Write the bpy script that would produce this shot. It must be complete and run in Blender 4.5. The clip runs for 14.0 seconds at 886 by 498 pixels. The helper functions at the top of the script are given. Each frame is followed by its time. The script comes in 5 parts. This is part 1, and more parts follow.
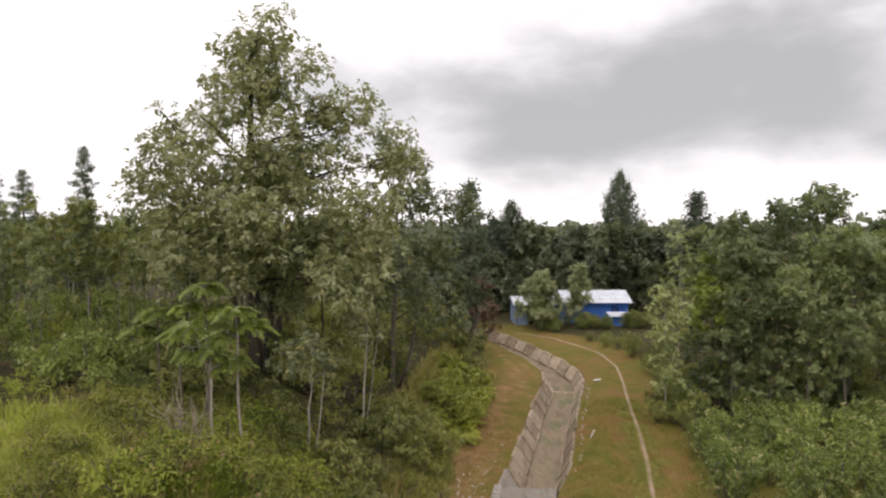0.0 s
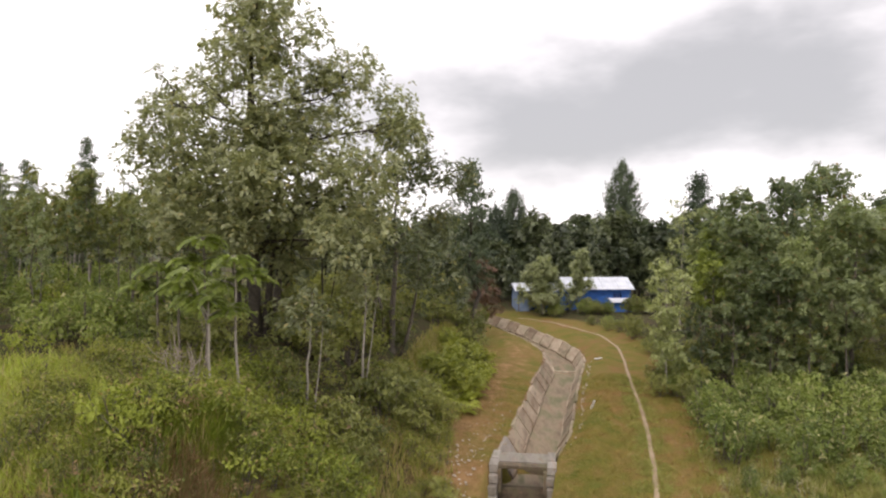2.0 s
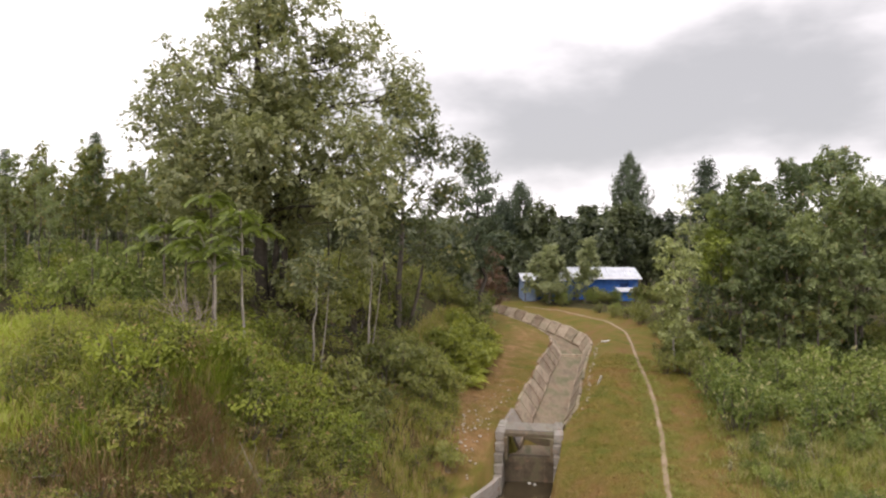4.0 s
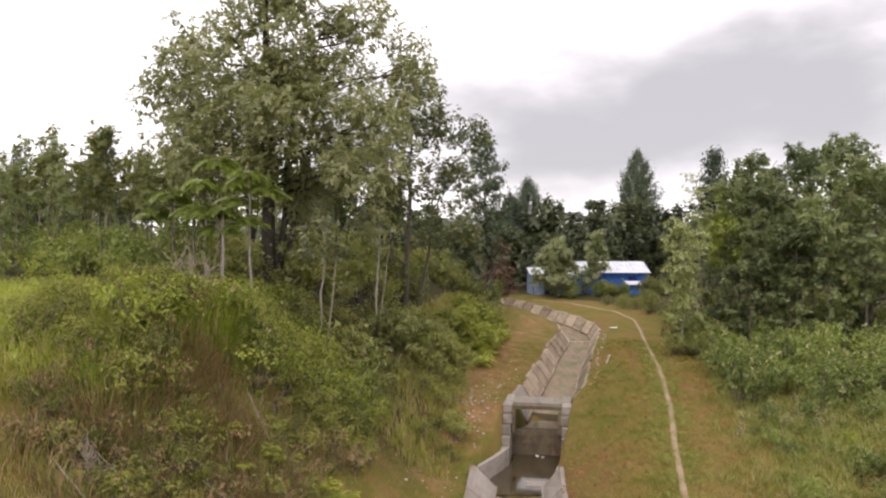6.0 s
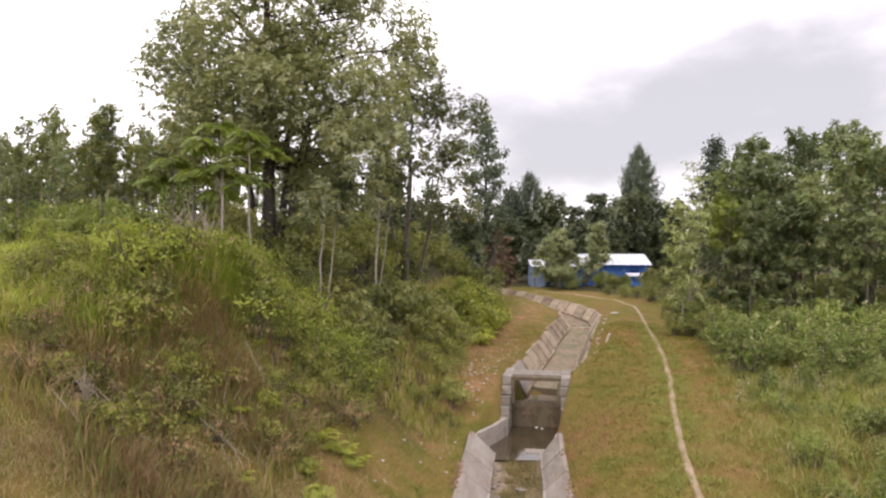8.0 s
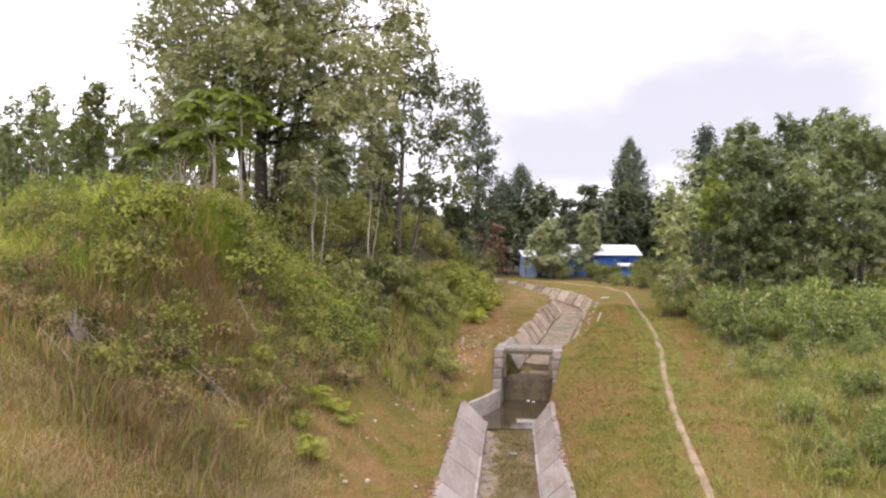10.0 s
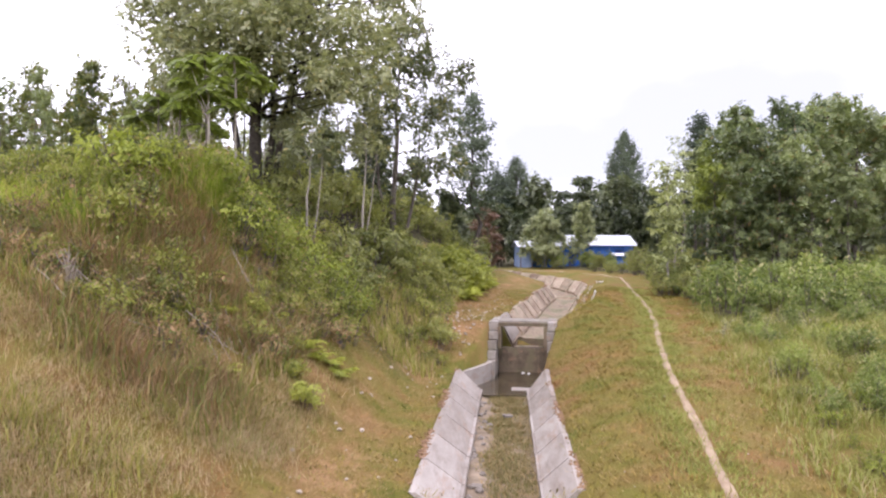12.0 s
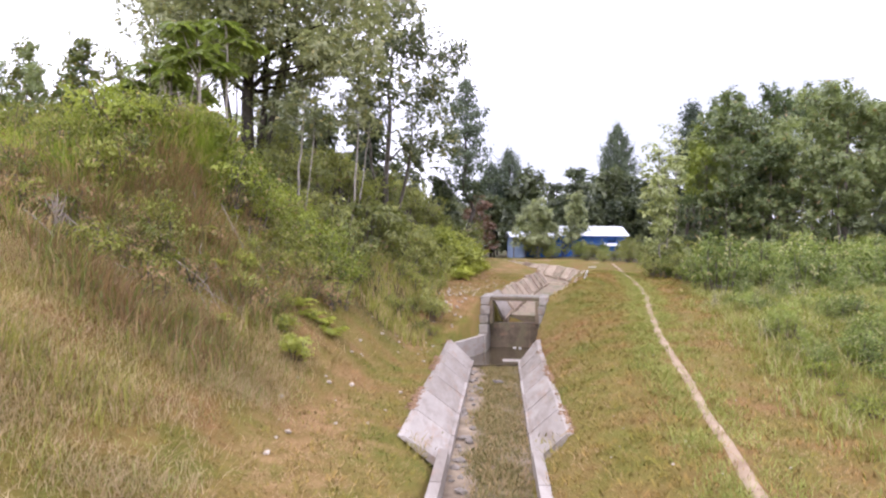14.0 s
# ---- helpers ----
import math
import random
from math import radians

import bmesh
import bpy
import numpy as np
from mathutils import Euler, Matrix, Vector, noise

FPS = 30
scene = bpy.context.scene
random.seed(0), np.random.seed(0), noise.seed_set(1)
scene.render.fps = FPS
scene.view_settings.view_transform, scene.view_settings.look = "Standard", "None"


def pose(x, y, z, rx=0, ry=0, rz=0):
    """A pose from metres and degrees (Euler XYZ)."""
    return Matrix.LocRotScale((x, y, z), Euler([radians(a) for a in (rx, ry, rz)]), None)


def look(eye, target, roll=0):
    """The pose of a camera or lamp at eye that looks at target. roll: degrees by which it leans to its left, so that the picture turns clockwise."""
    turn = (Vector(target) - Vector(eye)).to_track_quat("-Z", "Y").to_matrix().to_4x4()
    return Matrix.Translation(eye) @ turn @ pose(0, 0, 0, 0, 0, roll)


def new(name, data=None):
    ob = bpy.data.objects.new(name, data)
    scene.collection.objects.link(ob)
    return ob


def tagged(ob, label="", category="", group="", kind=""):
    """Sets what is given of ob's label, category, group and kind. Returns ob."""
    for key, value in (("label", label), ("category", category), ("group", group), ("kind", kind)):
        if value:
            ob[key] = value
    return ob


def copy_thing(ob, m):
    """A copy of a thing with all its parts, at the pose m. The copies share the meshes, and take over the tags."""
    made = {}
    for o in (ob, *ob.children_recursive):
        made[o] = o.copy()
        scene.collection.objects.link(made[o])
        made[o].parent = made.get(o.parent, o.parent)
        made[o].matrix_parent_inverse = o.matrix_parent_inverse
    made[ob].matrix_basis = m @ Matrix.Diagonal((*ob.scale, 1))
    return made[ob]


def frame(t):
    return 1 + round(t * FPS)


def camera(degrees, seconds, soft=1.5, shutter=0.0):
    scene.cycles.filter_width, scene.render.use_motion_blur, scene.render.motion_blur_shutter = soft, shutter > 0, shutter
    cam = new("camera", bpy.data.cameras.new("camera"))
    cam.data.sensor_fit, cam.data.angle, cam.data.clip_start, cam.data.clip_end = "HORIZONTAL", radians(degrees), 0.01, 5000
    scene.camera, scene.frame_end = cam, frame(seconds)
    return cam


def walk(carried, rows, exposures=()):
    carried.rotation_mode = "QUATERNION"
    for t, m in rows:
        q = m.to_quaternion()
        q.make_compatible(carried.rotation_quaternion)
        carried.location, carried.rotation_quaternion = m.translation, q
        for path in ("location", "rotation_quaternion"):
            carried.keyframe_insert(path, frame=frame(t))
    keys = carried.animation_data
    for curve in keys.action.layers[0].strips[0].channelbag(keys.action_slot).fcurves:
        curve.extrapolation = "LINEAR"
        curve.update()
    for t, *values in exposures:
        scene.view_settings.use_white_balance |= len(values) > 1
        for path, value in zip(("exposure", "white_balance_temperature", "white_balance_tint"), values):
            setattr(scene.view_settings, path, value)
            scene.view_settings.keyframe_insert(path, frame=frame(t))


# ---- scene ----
cam = camera(64.9, 14.0, soft=2.25)
METRES, EYE, TILT, LEAN, TURN = 10.0, 12.0, -2.0, 0.0, 0.0
ROWS = [
    (0.0, 0.0, 0.0, 0.0, 0.0, 0.0, -0.0),
    (0.5, 0.0075, -0.001, -0.0482, -0.11, 0.09, 0.03),
    (1.0, 0.0116, 0.0004, -0.0925, 0.04, 0.09, -0.01),
    (1.5, 0.0155, 0.0012, -0.132, 0.22, 0.11, -0.13),
    (2.0, 0.0165, 0.0033, -0.172, 0.27, 0.16, -0.13),
    (2.5, 0.0183, 0.0051, -0.2114, 0.37, 0.26, -0.13),
    (3.0, 0.0177, 0.0062, -0.253, 0.55, 0.32, -0.15),
    (5.5, 0.0241, 0.0057, -0.4517, 1.28, 1.08, -0.04),
    (6.0, 0.0246, 0.0059, -0.4914, 1.51, 1.25, -0.03),
    (6.5, 0.0257, 0.0059, -0.5306, 1.66, 1.38, -0.05),
    (7.0, 0.0291, 0.0068, -0.5701, 1.67, 1.54, -0.02),
    (7.5, 0.0316, 0.007, -0.6059, 1.74, 1.65, -0.08),
    (8.0, 0.037, 0.005, -0.6391, 1.7, 1.71, -0.13),
    (10.5, 0.0315, 0.0076, -0.7883, 0.81, 1.79, -0.22),
    (11.0, 0.0311, 0.0078, -0.8215, 0.72, 1.78, -0.19),
    (11.5, 0.0325, 0.0092, -0.8542, 0.65, 1.92, -0.16),
    (12.0, 0.0346, 0.0111, -0.8866, 0.57, 1.99, -0.16),
    (12.5, 0.0379, 0.0124, -0.918, 0.44, 2.05, -0.18),
    (13.0, 0.0404, 0.0114, -0.9475, 0.37, 2.01, -0.26),
    (13.5, 0.0414, 0.0137, -0.9776, 0.18, 2.04, -0.31),
    (14.0, 0.0428, 0.014, -0.997, 0.05, 2.01, -0.34),
]
walk(cam, [(t, pose(0, 0, EYE, TILT, LEAN, TURN) @ pose(METRES * x, METRES * y, METRES * z, 90 + pitch, roll, yaw)) for t, x, y, z, yaw, pitch, roll in ROWS],
     exposures=[(0.0, -0.08, 6700, 18), (0.6, 0.07, 6700, 18), (3.0, 0.15, 6700, 18), (6.5, 0.22, 6700, 21), (8.0, 0.37, 6600, 22), (11.0, 0.72, 6200, 27), (14.0, 0.9, 5870, 28)])

# ---- world, sun ----
world = bpy.data.worlds.new("overcast_sky")
scene.world = world
world.use_nodes = True


def world_sky():
    nt = world.node_tree
    nt.nodes.clear()
    out = nt.nodes.new("ShaderNodeOutputWorld")
    bg = nt.nodes.new("ShaderNodeBackground")
    sky = nt.nodes.new("ShaderNodeTexSky")
    sky.sky_type, sky.sun_disc = "NISHITA", False
    sky.sun_elevation, sky.sun_rotation = radians(52), radians(200)
    tex = nt.nodes.new("ShaderNodeTexCoord")
    sep = nt.nodes.new("ShaderNodeSeparateXYZ")
    nt.links.new(tex.outputs["Generated"], sep.inputs[0])
    # a bright even cloud sheet with one broad grey bank of cloud ahead to the right
    n1 = nt.nodes.new("ShaderNodeTexNoise")
    n1.inputs["Scale"].default_value, n1.inputs["Detail"].default_value, n1.inputs["Roughness"].default_value = 3.2, 5.0, 0.52
    mp = nt.nodes.new("ShaderNodeMapping")
    mp.inputs["Location"].default_value, mp.inputs["Scale"].default_value = (2.3, 0.4, 1.1), (1.0, 1.0, 2.2)
    nt.links.new(tex.outputs["Generated"], mp.inputs[0])
    nt.links.new(mp.outputs[0], n1.inputs["Vector"])
    az = math_node(nt, "ARCTAN2", sep.outputs["X"], sep.outputs["Y"])
    el = math_node(nt, "ARCSINE", sep.outputs["Z"])
    u = math_node(nt, "DIVIDE", math_node(nt, "SUBTRACT", az, 0.26), 0.5)
    v = math_node(nt, "DIVIDE", math_node(nt, "SUBTRACT", math_node(nt, "SUBTRACT", el, 0.16), math_node(nt, "MULTIPLY", az, 0.05)), 0.13)
    near = math_node(nt, "ADD", math_node(nt, "MULTIPLY", u, u), math_node(nt, "MULTIPLY", v, v))
    bank = math_node(nt, "SUBTRACT", 0.88, math_node(nt, "MULTIPLY", near, 0.48))
    bank = math_node(nt, "ADD", bank, math_node(nt, "MULTIPLY", math_node(nt, "SUBTRACT", n1.outputs["Fac"], 0.5), 2.0))
    ramp = nt.nodes.new("ShaderNodeValToRGB")
    ramp.color_ramp.interpolation = "EASE"
    e = ramp.color_ramp.elements
    e[0].position, e[0].color = 0.0, (1.35, 1.35, 1.36, 1)
    e[1].position, e[1].color = 1.0, (0.545, 0.57, 0.58, 1)
    nt.links.new(bank, ramp.inputs[0])
    mix = nt.nodes.new("ShaderNodeMixRGB")
    mix.inputs[0].default_value = 0.94
    dim = nt.nodes.new("ShaderNodeMixRGB")
    dim.blend_type, dim.inputs[0].default_value, dim.inputs[2].default_value = "MULTIPLY", 1.0, (0.12, 0.12, 0.12, 1)
    nt.links.new(sky.outputs[0], dim.inputs[1])
    nt.links.new(dim.outputs[0], mix.inputs[1])
    nt.links.new(ramp.outputs[0], mix.inputs[2])
    nt.links.new(mix.outputs[0], bg.inputs["Color"])
    bg.inputs["Strength"].default_value = 1.0
    nt.links.new(bg.outputs[0], out.inputs[0])


def math_node(nt, op, a, b=None):
    n = nt.nodes.new("ShaderNodeMath")
    n.operation = op
    for i, v in enumerate((a, b)):
        if v is None:
            continue
        if isinstance(v, (int, float)):
            n.inputs[i].default_value = v
        else:
            nt.links.new(v, n.inputs[i])
    return n.outputs[0]


world_sky()
sun = new("sun", bpy.data.lights.new("sun", "SUN"))
sun.data.energy, sun.data.angle, sun.data.color = 1.1, radians(16), (1.0, 0.95, 0.87)
sun.matrix_world = look((0, 0, 60), (18, 40, 0))

# ---- materials ----


def material(name, rough=0.8):
    m = bpy.data.materials.new(name)
    m.use_nodes = True
    b = m.node_tree.nodes["Principled BSDF"]
    b.inputs["Roughness"].default_value = rough
    return m, m.node_tree, b


def noise_node(nt, scale, detail=4.0, rough=0.55, coords="Object", vec=None):
    n = nt.nodes.new("ShaderNodeTexNoise")
    n.inputs["Scale"].default_value, n.inputs["Detail"].default_value, n.inputs["Roughness"].default_value = scale, detail, rough
    if vec is None:
        t = nt.nodes.new("ShaderNodeTexCoord")
        vec = t.outputs[coords]
    nt.links.new(vec, n.inputs["Vector"])
    return n.outputs["Fac"]


def ramp_node(nt, fac, stops):
    r = nt.nodes.new("ShaderNodeValToRGB")
    els = r.color_ramp.elements
    while len(els) < len(stops):
        els.new(0.5)
    for e, (p, c) in zip(els, stops):
        e.position, e.color = p, (*c, 1) if len(c) == 3 else c
    nt.links.new(fac, r.inputs[0])
    return r.outputs["Color"]


def mix_node(nt, fac, a, b, mode="MIX"):
    n = nt.nodes.new("ShaderNodeMixRGB")
    n.blend_type = mode
    for i, v in enumerate((fac, a, b)):
        if isinstance(v, (int, float)):
            n.inputs[i].default_value = v
        elif isinstance(v, tuple):
            n.inputs[i].default_value = (*v, 1)
        else:
            nt.links.new(v, n.inputs[i])
    return n.outputs[0]


def bump_node(nt, b, height, strength=0.4, distance=0.03):
    n = nt.nodes.new("ShaderNodeBump")
    n.inputs["Strength"].default_value, n.inputs["Distance"].default_value = strength, distance
    nt.links.new(height, n.inputs["Height"])
    nt.links.new(n.outputs[0], b.inputs["Normal"])


def leaf_material(name, dark, light, odd=None, odd_share=0.0, trans=0.3, rough=0.4, object_vary=0.35):
    """Leaves: each leaf and each plant has its own shade, some light shines through."""
    m, nt, b = material(name, rough)
    geo = nt.nodes.new("ShaderNodeNewGeometry")
    info = nt.nodes.new("ShaderNodeObjectInfo")
    big = noise_node(nt, 0.35, 2.0, 0.5, vec=geo.outputs["Position"])
    fac = math_node(nt, "ADD", math_node(nt, "MULTIPLY", geo.outputs["Random Per Island"], 0.55), math_node(nt, "MULTIPLY", big, 0.75))
    fac = math_node(nt, "ADD", fac, math_node(nt, "MULTIPLY", math_node(nt, "SUBTRACT", info.outputs["Random"], 0.5), object_vary * 2))
    col = ramp_node(nt, fac, [(0.2, dark), (0.95, light)])
    if odd:
        pick = math_node(nt, "GREATER_THAN", math_node(nt, "FRACT", math_node(nt, "MULTIPLY", geo.outputs["Random Per Island"], 37.7)), 1 - odd_share)
        col = mix_node(nt, pick, col, odd)
    nt.links.new(col, b.inputs["Base Color"])
    b.inputs["Specular IOR Level"].default_value = 0.5
    tr = nt.nodes.new("ShaderNodeBsdfTranslucent")
    warm = mix_node(nt, 1.0, col, (1.2, 1.25, 0.85), "MULTIPLY")
    nt.links.new(warm, tr.inputs["Color"])
    mx = nt.nodes.new("ShaderNodeMixShader")
    mx.inputs[0].default_value = trans
    out = nt.nodes["Material Output"]
    nt.links.new(b.outputs[0], mx.inputs[1])
    nt.links.new(tr.outputs[0], mx.inputs[2])
    nt.links.new(mx.outputs[0], out.inputs[0])
    return m


def bark_material(name, dark, light):
    m, nt, b = material(name, 0.9)
    n = noise_node(nt, 6.0, 6.0, 0.65)
    nt.links.new(ramp_node(nt, n, [(0.3, dark), (0.7, light)]), b.inputs["Base Color"])
    bump_node(nt, b, n, 0.6, 0.03)
    return m


def turf_colour(nt, pos):
    """Mown turf: green where it is fresh, straw and brown where it is dry, in patches."""
    n_big = noise_node(nt, 0.22, 3.0, 0.55, vec=pos)
    n_mid = noise_node(nt, 0.95, 5.0, 0.62, vec=pos)
    f = math_node(nt, "ADD", math_node(nt, "MULTIPLY", n_mid, 0.65), math_node(nt, "MULTIPLY", n_big, 0.5))
    return ramp_node(nt, f, [(0.41, (0.118, 0.132, 0.023)), (0.51, (0.16, 0.145, 0.03)), (0.61, (0.205, 0.15, 0.045)), (0.73, (0.24, 0.137, 0.058))])


def ground_material():
    m, nt, b = material("turf_and_soil", 0.95)
    geo = nt.nodes.new("ShaderNodeNewGeometry")
    pos = geo.outputs["Position"]
    att = nt.nodes.new("ShaderNodeAttribute")
    att.attribute_name = "bare"
    n_big = noise_node(nt, 0.28, 4.0, 0.6, vec=pos)
    n_mid = noise_node(nt, 1.3, 5.0, 0.65, vec=pos)
    n_fine = noise_node(nt, 14.0, 4.0, 0.7, vec=pos)
    grass = turf_colour(nt, pos)
    grass = mix_node(nt, math_node(nt, "MULTIPLY", n_fine, 0.4), grass, (0.12, 0.1, 0.03))
    soil = ramp_node(nt, n_fine, [(0.3, (0.17, 0.085, 0.038)), (0.7, (0.35, 0.2, 0.1))])
    soil = mix_node(nt, ramp_node(nt, n_mid, [(0.42, (0, 0, 0)), (0.7, (1, 1, 1))]), soil, (0.33, 0.215, 0.1))
    f = math_node(nt, "ADD", math_node(nt, "MULTIPLY", n_mid, 0.9), math_node(nt, "MULTIPLY", n_big, 0.7))
    f = math_node(nt, "ADD", f, math_node(nt, "MULTIPLY", att.outputs["Fac"], 0.75))
    f = math_node(nt, "MULTIPLY", math_node(nt, "SUBTRACT", f, 1.2), 3.0)
    f.node.use_clamp = True
    lit = nt.nodes.new("ShaderNodeAttribute")
    lit.attribute_name = "litter"
    # leaf litter kept extra dark so that it carries the crowns' shade too
    shaded_litter = ramp_node(nt, n_fine, [(0.3, (0.035, 0.028, 0.016)), (0.7, (0.11, 0.085, 0.045))])
    shaded_litter = mix_node(nt, ramp_node(nt, n_mid, [(0.45, (0, 0, 0)), (0.65, (1, 1, 1))]), shaded_litter, (0.05, 0.07, 0.022))
    nt.links.new(mix_node(nt, lit.outputs["Fac"], mix_node(nt, f, grass, soil), shaded_litter), b.inputs["Base Color"])
    b.inputs["Specular IOR Level"].default_value = 0.12
    bump_node(nt, b, math_node(nt, "ADD", n_fine, n_mid), 0.8, 0.08)
    return m


def turf_material():
    m, nt, b = material("turf_blades", 0.8)
    geo = nt.nodes.new("ShaderNodeNewGeometry")
    col = turf_colour(nt, geo.outputs["Position"])
    shade = ramp_node(nt, geo.outputs["Random Per Island"], [(0.0, (0.7, 0.7, 0.66)), (1.0, (1.75, 1.65, 1.5))])
    nt.links.new(mix_node(nt, 1.0, col, shade, "MULTIPLY"), b.inputs["Base Color"])
    b.inputs["Specular IOR Level"].default_value = 0.12
    return m


def concrete_material(name, light, dark, stain, moss=0.0):
    m, nt, b = material(name, 0.85)
    geo = nt.nodes.new("ShaderNodeNewGeometry")
    info = nt.nodes.new("ShaderNodeObjectInfo")
    mp = nt.nodes.new("ShaderNodeMapping")
    mp.inputs["Scale"].default_value = (1.5, 0.4, 1.5)
    nt.links.new(geo.outputs["Position"], mp.inputs[0])
    n1 = noise_node(nt, 1.0, 5.0, 0.6, vec=mp.outputs[0])
    n2 = noise_node(nt, 7.0, 5.0, 0.7, vec=mp.outputs[0])
    n3 = noise_node(nt, 1.35, 6.0, 0.66, vec=mp.outputs[0])
    f = math_node(nt, "ADD", math_node(nt, "MULTIPLY", n1, 0.7), math_node(nt, "MULTIPLY", n2, 0.3))
    f = math_node(nt, "ADD", f, math_node(nt, "MULTIPLY", math_node(nt, "SUBTRACT", info.outputs["Random"], 0.5), 0.3))
    col = ramp_node(nt, f, [(0.3, dark), (0.65, light)])
    st = ramp_node(nt, n3, [(0.5, (0, 0, 0)), (0.72, (1, 1, 1))])
    col = mix_node(nt, math_node(nt, "MULTIPLY", st, 0.7), col, stain)
    smear = ramp_node(nt, noise_node(nt, 2.1, 5.0, 0.7, vec=mp.outputs[0]), [(0.54, (0, 0, 0)), (0.68, (1, 1, 1))])
    col = mix_node(nt, math_node(nt, "MULTIPLY", smear, 0.5), col, (0.27, 0.165, 0.1))
    if moss:
        mo = ramp_node(nt, n1, [(0.48, (0, 0, 0)), (0.62, (1, 1, 1))])
        col = mix_node(nt, math_node(nt, "MULTIPLY", mo, moss), col, (0.09, 0.1, 0.035))
    nt.links.new(col, b.inputs["Base Color"])
    bump_node(nt, b, n2, 0.35, 0.02)
    return m


def plain_material(name, a, c, scale=3.0, rough=0.7, metal=0.0, bump=0.2):
    m, nt, b = material(name, rough)
    n = noise_node(nt, scale, 5.0, 0.6)
    nt.links.new(ramp_node(nt, n, [(0.3, a), (0.7, c)]), b.inputs["Base Color"])
    b.inputs["Metallic"].default_value = metal
    bump_node(nt, b, n, bump, 0.02)
    return m


def water_material():
    m, nt, b = material("muddy_water", 0.08)
    n = noise_node(nt, 1.5, 3.0)
    nt.links.new(ramp_node(nt, n, [(0.3, (0.045, 0.035, 0.02)), (0.7, (0.09, 0.07, 0.04))]), b.inputs["Base Color"])
    bump_node(nt, b, noise_node(nt, 12.0, 2.0), 0.05, 0.01)
    return m


M_GROUND = ground_material()
M_PATH = plain_material("trodden_earth", (0.22, 0.15, 0.09), (0.4, 0.31, 0.21), 1.6, 0.95)
M_LINING = concrete_material("lining_concrete", (0.375, 0.34, 0.3), (0.23, 0.198, 0.165), (0.13, 0.098, 0.07))
M_LINING_OLD = concrete_material("stained_lining_concrete", (0.5, 0.41, 0.305), (0.22, 0.16, 0.105), (0.085, 0.055, 0.034), 0.4)
M_LINING_MOSS = concrete_material("mossy_lining_concrete", (0.36, 0.285, 0.2), (0.15, 0.112, 0.072), (0.07, 0.05, 0.032), 0.6)
M_SOIL = plain_material("red_soil", (0.15, 0.085, 0.045), (0.32, 0.2, 0.11), 5.0, 0.95)
M_RUBBLE = plain_material("grey_rubble", (0.12, 0.1, 0.08), (0.28, 0.25, 0.21), 6.0, 0.9)
# Very dark concrete; in slab joints and the floor drop it paints shade.
M_CONCRETE_DARK = concrete_material("dark_concrete", (0.2, 0.155, 0.1), (0.085, 0.063, 0.038), (0.04, 0.03, 0.018), 0.4)
M_WEEDFLOOR = plain_material("silt_floor", (0.11, 0.08, 0.05), (0.3, 0.235, 0.16), 2.2, 0.95)
M_CULVERT = concrete_material("culvert_concrete", (0.36, 0.33, 0.29), (0.19, 0.165, 0.135), (0.085, 0.07, 0.05), 0.25)
M_FLOOR = concrete_material("silted_floor", (0.36, 0.285, 0.195), (0.16, 0.118, 0.072), (0.08, 0.06, 0.038), 0.75)
M_WATER = water_material()
M_BLUE = plain_material("blue_painted_boards", (0.028, 0.12, 0.48), (0.05, 0.2, 0.62), 2.0, 0.6)
M_PALEBLUE = plain_material("pale_blue_paint", (0.15, 0.22, 0.36), (0.27, 0.35, 0.5), 2.0, 0.7)
# the boards' blue with shadow put into the colour, for the doors
M_SHADOWBLUE = plain_material("shadowed_blue_paint", (0.02, 0.05, 0.2), (0.03, 0.09, 0.3), 2.0, 0.6)
M_TIN = plain_material("zinc_roof_sheet", (0.52, 0.55, 0.6), (0.74, 0.77, 0.82), 1.2, 0.45, 0.3)
M_WHITE = plain_material("weathered_white", (0.6, 0.58, 0.55), (0.8, 0.78, 0.75), 5.0, 0.7)
M_STONE = plain_material("pale_stone", (0.3, 0.25, 0.19), (0.56, 0.49, 0.4), 6.0, 0.9)
M_BARK = bark_material("grey_bark", (0.07, 0.055, 0.042), (0.2, 0.175, 0.145))
M_BARK_PALE = bark_material("pale_bark", (0.2, 0.178, 0.145), (0.41, 0.37, 0.315))
M_BARK_DARK = bark_material("dark_bark", (0.03, 0.024, 0.018), (0.09, 0.075, 0.06))
L_BIG = leaf_material("big_tree_leaves", (0.103, 0.125, 0.059), (0.330, 0.345, 0.180), (0.36, 0.32, 0.13), 0.05, 0.42, 0.34)
L_FOREST = leaf_material("forest_leaves", (0.097, 0.131, 0.058), (0.292, 0.336, 0.147), (0.3, 0.22, 0.1), 0.03, trans=0.42, object_vary=0.5)
L_WOOD = leaf_material("woodland_leaves", (0.054, 0.072, 0.04), (0.165, 0.19, 0.095), trans=0.34)
L_YELLOW = leaf_material("young_yellow_leaves", (0.09, 0.13, 0.028), (0.3, 0.35, 0.06), object_vary=0.1)
L_PALE = leaf_material("pale_sapling_leaves", (0.15, 0.185, 0.065), (0.4, 0.435, 0.18), object_vary=0.15)
L_SILVER = leaf_material("silvery_leaves", (0.16, 0.185, 0.085), (0.4, 0.43, 0.23), object_vary=0.1, trans=0.38)
L_FROND = leaf_material("frond_leaves", (0.1, 0.14, 0.03), (0.27, 0.33, 0.075), object_vary=0.1, trans=0.38)
L_SHRUB = leaf_material("shrub_leaves", (0.097, 0.120, 0.025), (0.308, 0.325, 0.068), (0.36, 0.27, 0.14), 0.09, 0.42, 0.6)
